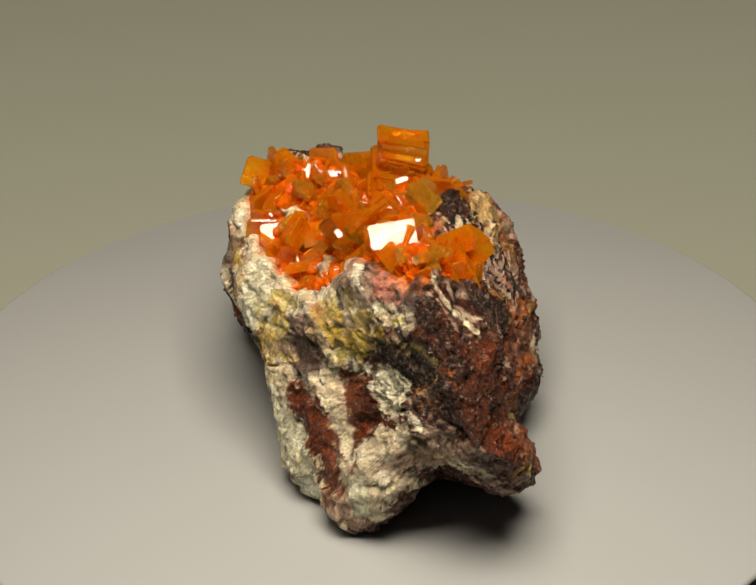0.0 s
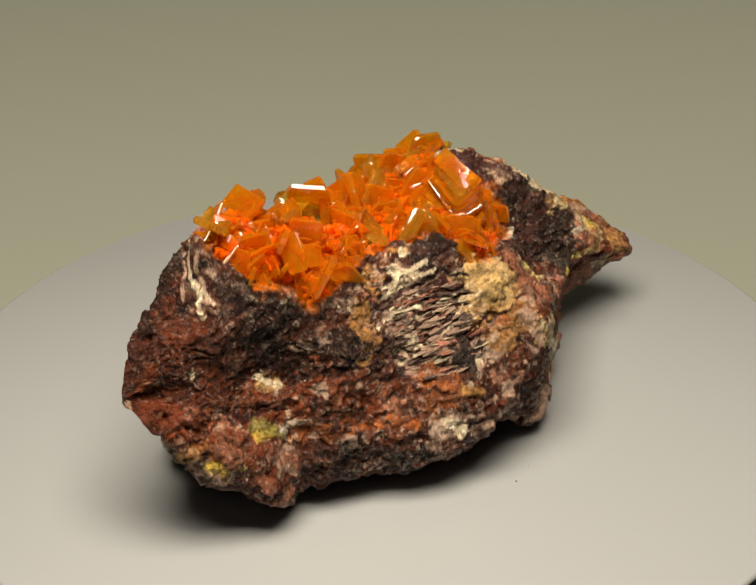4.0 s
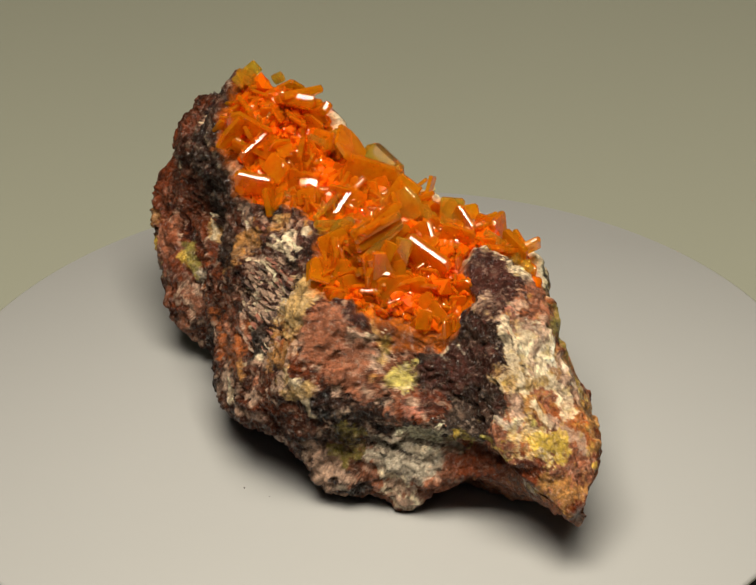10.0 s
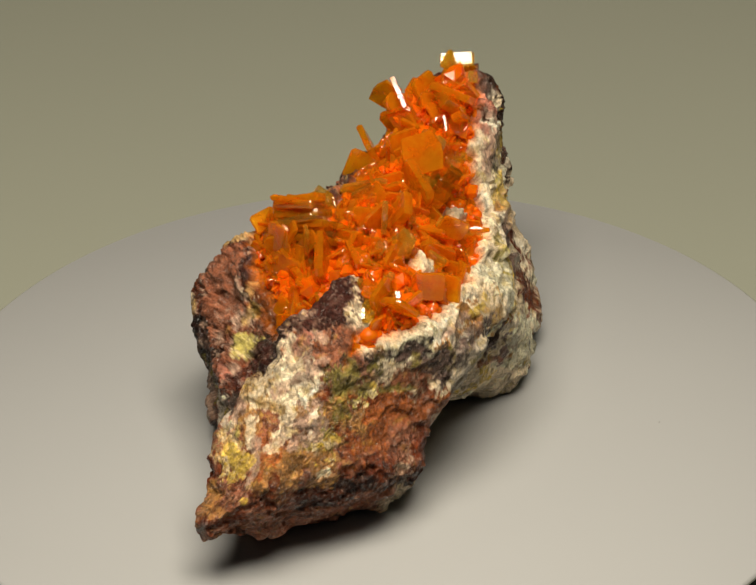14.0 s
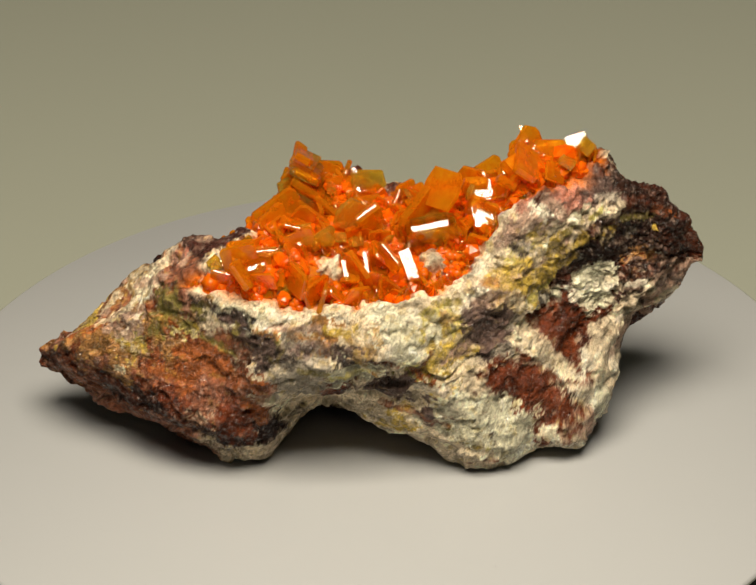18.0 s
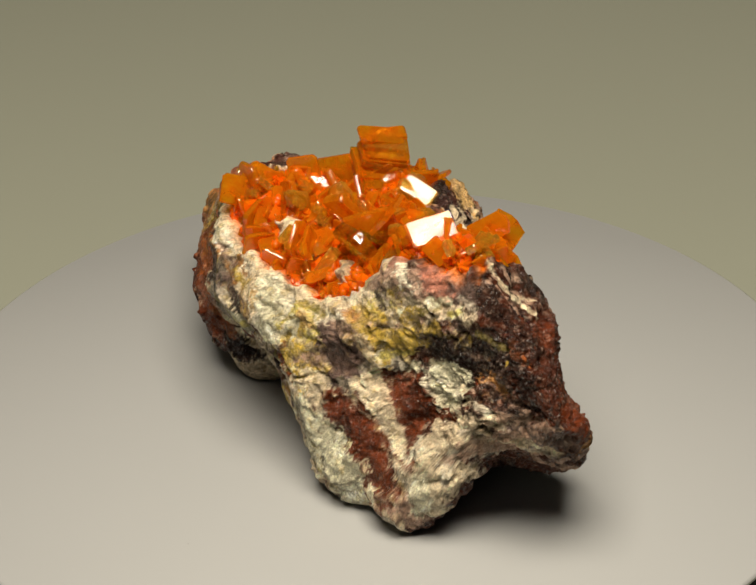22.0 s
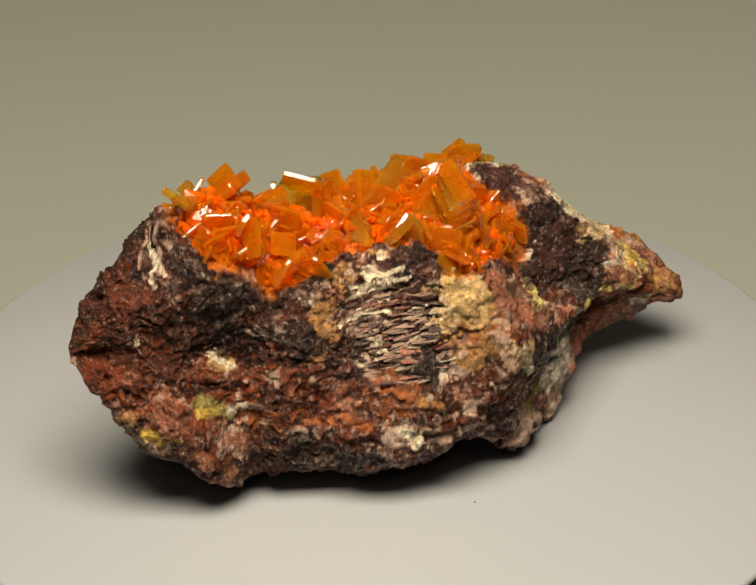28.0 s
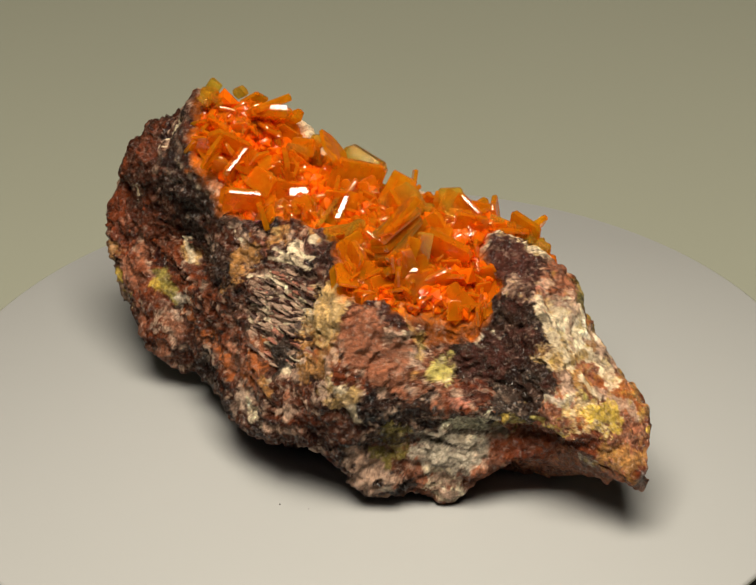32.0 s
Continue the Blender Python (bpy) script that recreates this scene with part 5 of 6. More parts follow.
vein("rust", 0.96, (14.3, -38.0, 22.2), (15.8, -36.1, 20.9)); vein("olive", 0.67, (16.8, -26.6, 16.3), (16.4, -23.1, 15.0))
vein("cream", 0.49, (13.3, -24.1, 21.5), (14.4, -22.0, 20.0)); vein("tan", 0.55, (13.9, -10.6, 26.4), (14.6, -10.0, 25.1))
vein("orangebrown", 0.81, (18.4, -2.7, 16.9), (19.2, 0.5, 15.6)); vein("cream", 0.50, (19.2, 5.5, 17.6)); vein("dark", 1.22, (13.2, -23.2, 24.1), (13.4, -19.3, 21.5))
vein("dark", 1.20, (14.3, -26.2, 32.9), (14.0, -19.5, 29.1)); vein("purple", 0.75, (9.8, 1.5, 30.8), (11.1, 4.9, 30.4))
vein("cream", 0.25, (10.8, -3.9, 29.1), (11.1, -0.7, 29.2)); vein("cream", 0.25, (11.8, -5.3, 28.0), (12.0, -1.9, 27.8))
vein("cream", 0.25, (13.3, -3.9, 25.5), (13.9, -0.1, 24.7)); vein("cream", 0.25, (11.8, -1.2, 28.2), (12.0, 2.4, 28.7))
vein("pinkgrey", 0.25, (14.2, -0.2, 24.1), (14.4, 4.6, 24.1)); vein("pinkgrey", 0.25, (14.1, -3.8, 24.5), (14.9, 0.9, 22.6))
vein("sand", 1.12, (13.8, 7.8, 27.3), (16.3, 9.2, 24.5)); vein("pinkgrey", 0.88, (17.6, 12.8, 22.1), (19.4, 13.9, 18.8))

# outline of the crystal-lined hollow, seen from above
HOLLOW = [(6, -29.5), (10, -26.5), (13, -23), (13.8, -17), (12.8, -13.5), (10.8, -10), (9.2, -6), (7.2, -1), (8, 3), (11.5, 7.5), (13.5, 10), (10.5, 13),
          (7.5, 16), (4.2, 18.7), (-0.5, 21.2), (-4, 20.5), (-5.5, 16), (-8, 14), (-14, 16), (-14.5, 23.5), (-17, 17), (-17.6, 11), (-16.6, 6), (-15, 0),
          (-13, -5), (-10, -11.5), (-6, -14.5), (-2.5, -17.5), (-1, -21), (3, -27.5)]


def hollow_depth(x, y):
    """Millimetres inside (positive) or outside the hollow's outline."""
    inside = np.zeros(len(x), bool)
    dist = np.full(len(x), 1e9)
    for (x0, y0), (x1, y1) in zip(HOLLOW, HOLLOW[1:] + HOLLOW[:1]):
        cross = ((y0 > y) != (y1 > y)) & (x < (x1 - x0) * (y - y0) / ((y1 - y0) or 1e-9) + x0)
        inside ^= cross
        dx, dy = x1 - x0, y1 - y0
        t = np.clip(((x - x0) * dx + (y - y0) * dy) / (dx * dx + dy * dy), 0, 1)
        dist = np.minimum(dist, np.hypot(x - x0 - t * dx, y - y0 - t * dy))
    return np.where(inside, dist, -dist)


def smooth(a, b, v):
    t = np.clip((v - a) / (b - a), 0, 1)
    return t * t * (3 - 2 * t)


def stone():
    grid = stone_shape()
    n = grid_normals(grid).reshape(-1, 3)
    p = grid.reshape(-1, 3)
    body = p.copy()
    top = smooth(0.25, 0.6, n[:, 2]) * (p[:, 2] > 22)
    druse = smooth(-0.6, 0.8, hollow_depth(p[:, 0], p[:, 1]) + 0.9 * fbm(p * 0.5, 3)) * top
    for spot, r in (((-5.8, -8.8, 28.5), 2.4), ((-10.5, 3.5, 28.5), 2.6), ((8.8, 3.5, 30.0), 2.2)):
        druse = druse * smooth(r * 0.6, r * 1.2, np.sqrt(((p - np.array(spot)) ** 2).sum(1)) + 0.8 * fbm(p * 0.8, 2))
    brown = smooth(-3, 3, p[:, 0] * 1.0 + 1.5 - 0.05 * p[:, 1] + 3 * fbm(p * 0.15, 2))
    # relief: lumps, broken faces, sheets along the brown side, and grit
    warp = np.stack([fbm(p * 0.4 + k * 31.7, 3) for k in range(3)], axis=1)
    q = p + 1.1 * warp
    tilt, shade, gap = facets(q * np.array((0.17, 0.13, 0.19)))
    tilt2, shade2, gap2 = facets(q * np.array((0.42, 0.30, 0.50)) + 40)
    tilt3, shade3, gap3 = facets(q * np.array((1.3, 1.0, 1.5)) + 90)
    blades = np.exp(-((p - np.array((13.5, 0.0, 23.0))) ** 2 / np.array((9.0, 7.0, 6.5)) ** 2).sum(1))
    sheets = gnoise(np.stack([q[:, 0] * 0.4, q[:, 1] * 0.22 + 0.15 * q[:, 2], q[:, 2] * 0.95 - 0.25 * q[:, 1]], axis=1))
    broken = smooth(-0.5, 0.6, fbm(p * 0.16 + 60, 2))
    rough = (0.14 + 0.86 * brown) * (0.45 + 0.75 * broken)
    side = (1 - np.abs(n[:, 1])) * brown
    ridges = 1 - np.abs(gnoise(q * np.array((0.75, 0.55, 0.9)) + 14)) * 2
    ridges2 = 1 - np.abs(gnoise(q * np.array((2.0, 1.6, 2.2)) + 33)) * 2
    lift = 0.45 * tilt + 0.40 * tilt2
    lift += (0.30 * ridges + 0.12 * ridges2 + 0.03 * fbm(p * 4.0, 2)) * rough + (0.03 + 0.06 * brown) * tilt3
    lift -= 0.6 * smooth(0.15, 0.7, fbm(p * 0.24 + 81, 3)) * brown
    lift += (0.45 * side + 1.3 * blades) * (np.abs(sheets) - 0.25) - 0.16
    calm = 0.35 + 0.65 * smooth(-42.0, -36.0, p[:, 1])
    p = p + n * (lift * calm * (1 - 0.35 * druse) + 0.12 - 2.0 * druse)[:, None]
    p[:, 2] = np.maximum(p[:, 2], 0.25)
    # mineral tones
    tone = np.where(brown[:, None] > 0.5, np.array(TONES["maroon"]), np.array(TONES["cream"]))
    spur = smooth(17.0, 22.0, p[:, 1] + 2.5 * fbm(p * 0.3 + 2, 3))[:, None]
    tone = tone * (1 - spur) + np.array(TONES["pinkbrown"]) * spur
    wander = p + 1.9 * warp + 0.9 * np.stack([fbm(p * 1.8 + k * 11.1, 3, 0.5) for k in range(3)], axis=1)
    for middle, r, colour in PATCHES:
        near = np.flatnonzero(np.abs(wander[:, 1] - middle[1]) < 1.1 * r)
        d = np.sqrt(((wander[near] - middle) ** 2).sum(1)) / r
        w = smooth(1.08, 0.98, d)[:, None]
        tone[near] = tone[near] * (1 - w) + colour * w
    # yellow stains break up over the white
    stain = smooth(0.55, 0.35, tone[:, 2] / tone[:, 1]) * smooth(0.15, 0.3, tone[:, 1]) * smooth(-0.12, 0.12, fbm(p * 1.0 + 61, 4, 0.62))
    tone = tone * (1 - 0.6 * stain[:, None]) + np.array(TONES["cream"]) * 0.6 * stain[:, None]
    # flecks of the other minerals, paler ridge crests, dark seams, darker grooves between blade sheets
    fleck = smooth(0.72, 0.80, shade3) * smooth(-0.2, 0.5, fbm(p * 0.35 + 5, 3))
    chip = smooth(0.86, 0.90, shade2) * brown * smooth(-0.1, 0.3, fbm(p * 0.3 + 37, 2))
    ends = 0.35 + 0.65 * smooth(-35.0, -27.0, p[:, 1])
    fleck = (np.maximum(0.60 * fleck * (0.35 + 0.65 * brown), 0.60 * chip) * ends)[:, None]
    tone = tone * (1 - fleck) + np.array((0.44, 0.32, 0.24)) * fleck
    crest = (0.22 * smooth(0.6, 0.95, ridges2) * brown * smooth(-0.3, 0.5, fbm(p * 0.5 + 44, 2)))[:, None]
    tone = tone * (1 - crest) + np.array(TONES["pinkgrey"]) * crest
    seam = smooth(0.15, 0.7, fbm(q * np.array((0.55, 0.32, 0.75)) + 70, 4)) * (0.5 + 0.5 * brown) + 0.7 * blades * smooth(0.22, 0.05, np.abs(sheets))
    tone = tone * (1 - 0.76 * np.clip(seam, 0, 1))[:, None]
    grime = (0.6 * smooth(0.10, 0.38, fbm(p * 1.5 + 15, 4, 0.6)) * np.maximum(smooth(10.0, 16.0, p[:, 1]), 0.6 * brown) * smooth(0.03, 0.10, tone.mean(1)))[:, None]
    tone = tone * (1 - grime) + np.array((0.055, 0.019, 0.009)) * grime
    # streaks and spots with ragged edges
    rag = 0.55 * fbm(p * 0.9 + 19, 3, 0.6)
    rag2 = 0.5 * fbm(p * 2.4 + 27, 3, 0.6)
    sway = body + 0.28 * warp
    blot = np.clip(0.74 + 0.55 * fbm(p * 1.15 + 5, 3, 0.6), 0.2, 1.0)
    for colour, r, line in VEINS:
        low, high = min(q[1] for q in line) - 1.6 * r, max(q[1] for q in line) + 1.6 * r
        near = np.flatnonzero((sway[:, 1] > low) & (sway[:, 1] < high))
        at = sway[near]
        d = np.full(len(near), 1e9)
        for a, b in zip(line, line[1:] or line):
            along = b - a
            t = np.clip(((at - a) @ along) / max(along @ along, 1e-9), 0, 1)
            d = np.minimum(d, np.sqrt(((at - a - t[:, None] * along) ** 2).sum(1)))
        edge = d / r + np.where(r > 0.8, rag[near], rag2[near] * 0.7)
        w = (smooth(1.12, 0.88, edge) * blot[near])[:, None]
        tone[near] = tone[near] * (1 - w) + colour * w
    tone = tone * (0.72 + 0.56 * shade2)[:, None] * (0.65 + 0.7 * shade3)[:, None]
    crack = smooth(0.09, 0.02, np.abs(gnoise(q * np.array((0.30, 0.22, 0.36)) + 51))) + 0.7 * smooth(0.10, 0.02, np.abs(gnoise(q * np.array((0.7, 0.5, 0.8)) + 77)))
    tone = tone * (1 - 0.5 * np.clip(crack * (0.3 + broken) * (1 - 0.65 * brown), 0, 1))[:, None]
    yellow = smooth(0.25, 0.7, fbm(p * 0.8 + 23, 4)) * (1 - 0.95 * brown) * smooth(0.05, 0.2, tone.mean(1))
    tone = tone * (1 - 0.35 * yellow[:, None]) + np.array(TONES["ochre"]) * 0.35 * yellow[:, None]
    tone = tone * (1 - druse[:, None]) + np.array(TONES["druse"]) * (0.5 + 0.7 * shade2[:, None]) * druse[:, None]
    verts = p / 1000
    i, j = np.meshgrid(np.arange(ALONG - 1), np.arange(ROUND), indexing="ij")
    a, b = i * ROUND + j, i * ROUND + (j + 1) % ROUND
    quads = np.stack([a, b, b + ROUND, a + ROUND], axis=-1).reshape(-1, 4)
    count = len(verts)
    ends = np.stack([grid[0].mean(0), grid[-1].mean(0)]) / 1000
    verts = np.concatenate([verts, ends])
    k = np.arange(ROUND)
    cap0 = np.stack([np.full(ROUND, count), (k + 1) % ROUND, k], axis=1)
    last = (ALONG - 1) * ROUND
    cap1 = np.stack([np.full(ROUND, count + 1), last + k, last + (k + 1) % ROUND], axis=1)
    me = bpy.data.meshes.new("matrix")
    me.from_pydata(verts.tolist(), [], quads.tolist() + cap0.tolist() + cap1.tolist())
    tone = np.concatenate([np.clip(tone, 0.004, 0.85), np.full((2, 3), 0.1)])
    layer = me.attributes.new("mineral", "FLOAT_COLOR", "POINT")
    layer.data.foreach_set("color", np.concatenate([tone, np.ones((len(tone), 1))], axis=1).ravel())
    me.polygons.foreach_set("use_smooth", np.ones(len(me.polygons), bool))
    me.materials.append(STONE)
    me.update()
    return me, p, n, druse, brown


SPECIMEN = tagged(new("mineral_specimen"), "rough brown and cream rock with orange tabular crystals in its hollow", "mineral")
STONE_MESH, STONE_P, STONE_N, DRUSE, BROWN = stone()
MATRIX = new("matrix", STONE_MESH)
MATRIX.parent = SPECIMEN
tagged(MATRIX, "rough maroon, rust and cream host rock with yellow stains")


# ---- crystals ----
def tablet_mesh(name, w, h, t, cut, bevel, mat, seed):
    """A square tablet with clipped corners and sloping edge faces, in millimetres; its thin way is z."""
    rng = random.Random(seed)
    bm = bmesh.new()
    ring = []
    for sx, sy in ((1, -1), (1, 1), (-1, 1), (-1, -1)):
        c = cut * rng.uniform(0.1, 1.2)
        pair = [(sx * w / 2, sy * (h / 2 - c)), (sx * (w / 2 - c), sy * h / 2)]
        ring += pair if sx * sy > 0 else pair[::-1]
    loops = []
    for z, inset in ((-t / 2, bevel), (-t * 0.12, 0.0), (t * 0.12, 0.0), (t / 2, bevel)):
        k = 1 - 2 * inset / min(w, h)
        loops.append([bm.verts.new((x * k / 1000, y * k / 1000, z / 1000)) for x, y in ring])
    n = len(ring)
    for a, b in zip(loops, loops[1:]):
        for k in range(n):
            bm.faces.new((a[k], a[(k + 1) % n], b[(k + 1) % n], b[k]))
    bm.faces.new(loops[0][::-1])
    bm.faces.new(loops[-1])
    bmesh.ops.recalc_face_normals(bm, faces=bm.faces)
    me = bpy.data.meshes.new(name)
    bm.to_mesh(me)
    bm.free()
    me.materials.append(mat)
    return me


def facing(at, normal, along):
    """A pose at a place in millimetres whose z looks along normal and whose x lies along the other way given."""
    z = Vector(normal).normalized()
    x = Vector(along)
    x = (x - z * x.dot(z)).normalized()
    y = z.cross(x)
    turn = Matrix((x, y, z)).transposed().to_4x4()
    return Matrix.Translation(Vector(at) / 1000) @ turn


BIG = []


def crystal(at, normal, along, w, h, t, mat, cut=0.5, bevel=0.25, label=""):
    """A tablet of width w, height h and thickness t whose face looks along normal and whose long edge runs along."""
    if w * h > 6:
        BIG.append(at)
    me = tablet_mesh("crystal", w, h, t, cut, bevel, mat, int(abs(at[0] * 100 + at[1] * 10)))
    ob = new("crystal", me)
    ob.parent = SPECIMEN
    ob.matrix_local = facing(at, normal, along)
    return tagged(ob, label) if label else ob


# a block of stacked plates that tops the hollow
STACK = random.Random(21)
for k in range(9):
    f = k / 8
    at = (3.5 + 0.4 * f + STACK.gauss(0, 0.22), 9.0 + 1.1 * f + STACK.gauss(0, 0.22), 30.6 + 6.5 * f)
    crystal(at, (0.33 + STACK.gauss(0, 0.10), -0.46 + STACK.gauss(0, 0.08), 0.82), (1.0, 0.1 + STACK.gauss(0, 0.08), -0.15), 8.0 - 1.4 * f + STACK.gauss(0, 0.5), 6.2 - 3.4 * f + STACK.gauss(0, 0.4), 0.95,
            AMBER if k % 3 == 1 else ORANGE, 0.45, 0.06)
# upright plates grown against its back
for k in range(18):
    at = (3.8 + STACK.uniform(-2.8, 2.8), 12.4 + STACK.uniform(-0.9, 0.9), 29.6 + STACK.uniform(-0.6, 3.4))
    crystal(at, (STACK.gauss(0, 0.5), 1.0, STACK.gauss(0.1, 0.3)), (0.3 * STACK.gauss(0, 1), 0.0, 1.0), STACK.uniform(2.4, 4.4), STACK.uniform(1.4, 2.8), STACK.uniform(0.3, 0.6), AMBER if k % 5 == 0 else ORANGE, 0.3, 0.05)
# the large crystals that stand out of the hollow
crystal((2.3, -19.8, 40.0), (0.00, -0.60, 0.80), (0.99, 0.13, 0.09), 6.1, 3.5, 1.0, ORANGE, 0.42, 0.07, "flat glossy orange tablet")
crystal((2.7, -19.1, 39.4), (-0.41, -0.47, 0.785), (0.82, -0.55, 0.10), 4.9, 3.6, 1.6, ORANGE, 0.44, 0.11)
crystal((0.3, -14.3, 34.5), (-0.57, -0.24, 0.785), (0.35, -0.93, 0.10), 3.3, 6.9, 1.0, AMBER, 0.41, 0.07, "upright amber tablet with a bright face")
crystal((6.7, 2.2, 32.7), (-0.31, -0.55, 0.78), (0.62, -0.74, -0.27), 4.8, 2.5, 1.0, AMBER, 0.30, 0.07)
crystal((-3.2, 1.7, 32.7), (0.33, -0.52, 0.79), (0.80, 0.60, 0.06), 0.8, 6.0, 4.2, AMBER, 0.10, 0.08)
crystal((10.1, -18.1, 36.9), (0.32, -0.49, 0.81), (-0.87, 0.19, 0.46), 0.6, 4.7, 2.5, ORANGE, 0.10, 0.08)
crystal((3.1, -24.9, 40.2), (0.35, -0.48, 0.81), (0.91, 0.36, -0.18), 0.8, 2.1, 1.4, AMBER, 0.10, 0.06)
crystal((4.5, 10.9, 36.9), (0.20, -0.60, 0.77), (0.98, 0.16, -0.13), 6.1, 1.8, 0.8, ORANGE, 0.22, 0.10)
crystal((3.6, 9.5, 35.7), (0.20, -0.60, 0.77), (0.98, 0.09, -0.19), 4.6, 0.8, 0.8, ORANGE, 0.10, 0.08)
crystal((5.6, 8.9, 33.9), (0.25, -0.58, 0.77), (0.93, 0.36, -0.03), 2.6, 0.7, 1.0, ORANGE, 0.08, 0.08)
crystal((4.2, 8.9, 34.6), (0.11, -0.63, 0.77), (0.99, 0.04, -0.10), 5.0, 0.8, 0.9, AMBER, 0.10, 0.08)
crystal((3.7, 6.6, 32.6), (0.01, -0.63, 0.78), (0.95, 0.24, 0.19), 2.1, 0.9, 1.0, AMBER, 0.11, 0.10)
crystal((-0.7, -9.2, 36.7), (0.57, -0.24, 0.79), (0.49, 0.87, -0.09), 5.5, 0.7, 5.2, ORANGE, 0.10, 0.08)
crystal((0.9, -12.9, 35.5), (0.56, -0.24, 0.79), (0.13, 0.97, 0.20), 0.7, 5.6, 2.0, AMBER, 0.10, 0.08)
crystal((5.4, 2.8, 32.8), (0.55, -0.28, 0.79), (-0.67, -0.71, 0.22), 0.7, 3.3, 1.5, AMBER, 0.10, 0.08)
crystal((-4.3, -8.7, 32.3), (0.80, 0.30, 0.52), (-0.30, 0.92, -0.25), 6.6, 6.0, 2.0, HONEY, 0.72, 0.15, "clear honey-yellow square crystal")
# plate added in front, tilted to flash like the honey crystal's inner reflection
crystal((-1.9, -8.2, 32.6), (0.58, 0.25, 0.78), (-0.27, 0.96, -0.11), 3.4, 4.2, 0.6, HONEY, 0.38, 0.04)
crystal((-6.6, 0.9, 31.1), (0.58, 0.22, 0.78), (-0.62, 0.74, 0.26), 1.9, 1.0, 1.2, AMBER, 0.12, 0.07)
crystal((-6.5, 3.2, 31.4), (0.59, 0.21, 0.78), (-0.42, 0.90, 0.07), 1.8, 1.2, 1.2, AMBER, 0.15, 0.08)
crystal((-9.3, 5.3, 32.2), (0.76, 0.28, 0.59), (-0.15, 0.96, -0.25), 3.9, 2.3, 1.2, AMBER, 0.27, 0.08)
crystal((10.3, -21.1, 37.5), (0.55, 0.29, 0.78), (-0.33, 0.94, -0.11), 4.5, 0.5, 2.0, ORANGE, 0.10, 0.08)
crystal((-6.1, 9.5, 31.5), (0.40, 0.47, 0.79), (-0.86, 0.48, 0.15), 5.4, 0.7, 2.5, ORANGE, 0.10, 0.08)
crystal((4.6, 12.4, 30.0), (0.36, 0.47, 0.80), (-0.81, 0.59, 0.02), 4.3, 0.6, 2.5, ORANGE, 0.10, 0.08)
crystal((3.5, -2.2, 32.7), (0.36, 0.50, 0.79), (-0.75, -0.35, 0.56), 4.0, 0.7, 1.0, AMBER, 0.09, 0.05)
crystal((-1.5, -7.7, 32.7), (0.06, 0.63, 0.78), (-0.81, -0.42, 0.40), 3.2, 2.7, 1.2, AMBER, 0.33, 0.08)
crystal((-4.5, -7.0, 32.4), (0.06, 0.63, 0.78), (-0.96, -0.18, 0.22), 4.0, 1.0, 1.2, ORANGE, 0.12, 0.07)
crystal((4.5, -3.4, 32.6), (0.05, 0.62, 0.78), (-0.88, -0.35, 0.33), 6.9, 0.7, 1.8, AMBER, 0.08, 0.08)
crystal((-5.7, 9.2, 31.6), (0.07, 0.59, 0.80), (-0.99, 0.14, -0.01), 4.6, 0.7, 2.2, ORANGE, 0.10, 0.08)
crystal((-9.6, 14.9, 31.4), (0.09, 0.59, 0.80), (-0.98, -0.08, 0.17), 0.8, 2.0, 1.0, AMBER, 0.10, 0.06)
crystal((-13.8, 17.8, 29.9), (0.10, 0.58, 0.81), (-0.97, 0.24, -0.05), 0.7, 1.7, 1.0, AMBER, 0.08, 0.05)
crystal((10.2, -18.1, 37.8), (-0.29, 0.59, 0.75), (-0.59, -0.73, 0.34), 0.8, 5.9, 3.2, ORANGE, 0.10, 0.08)
crystal((1.4, -17.0, 36.8), (-0.27, 0.59, 0.76), (-0.73, -0.64, 0.24), 0.5, 3.3, 2.0, ORANGE, 0.10, 0.08)
crystal((7.0, -26.4, 40.9), (-0.27, 0.61, 0.74), (-0.84, -0.53, 0.13), 4.7, 1.9, 1.0, AMBER, 0.22, 0.07)
crystal((-9.5, -8.3, 28.7), (-0.23, 0.57, 0.79), (-0.88, -0.47, 0.08), 5.1, 0.5, 1.3, ORANGE, 0.10, 0.08, "dark orange upright plate")
crystal((-13.3, 12.4, 29.8), (-0.24, 0.54, 0.81), (-0.85, -0.51, 0.09), 2.1, 1.5, 0.9, AMBER, 0.18, 0.06)
crystal((-13.4, 18.3, 30.2), (-0.24, 0.53, 0.82), (-0.81, -0.57, 0.13), 0.5, 1.8, 1.0, AMBER, 0.06, 0.04)
crystal((-9.4, -1.2, 28.9), (-0.60, 0.02, 0.80), (0.24, -0.95, 0.20), 0.7, 4.9, 2.5, ORANGE, 0.10, 0.08)
crystal((-8.1, -6.4, 29.2), (-0.60, 0.03, 0.80), (0.36, -0.88, 0.30), 1.6, 4.7, 1.0, AMBER, 0.19, 0.07)
crystal((-11.4, 1.3, 29.6), (-0.60, 0.01, 0.80), (0.28, -0.93, 0.22), 0.6, 2.8, 1.2, AMBER, 0.07, 0.04)
crystal((-13.0, 15.9, 30.3), (-0.59, -0.03, 0.80), (0.07, -1.00, 0.02), 2.9, 2.1, 0.8, AMBER, 0.25, 0.06)
crystal((-13.5, 12.5, 29.9), (-0.59, -0.03, 0.80), (0.37, -0.90, 0.24), 2.5, 0.7, 0.8, AMBER, 0.08, 0.05)
crystal((6.3, 3.9, 31.8), (-0.60, -0.21, 0.78), (0.38, -0.92, 0.04), 0.7, 4.8, 4.0, AMBER, 0.10, 0.08, "upright amber slab")
crystal((7.4, -25.5, 40.9), (-0.64, 0.09, 0.77), (0.27, -0.91, 0.32), 2.9, 2.1, 0.9, AMBER, 0.25, 0.06)
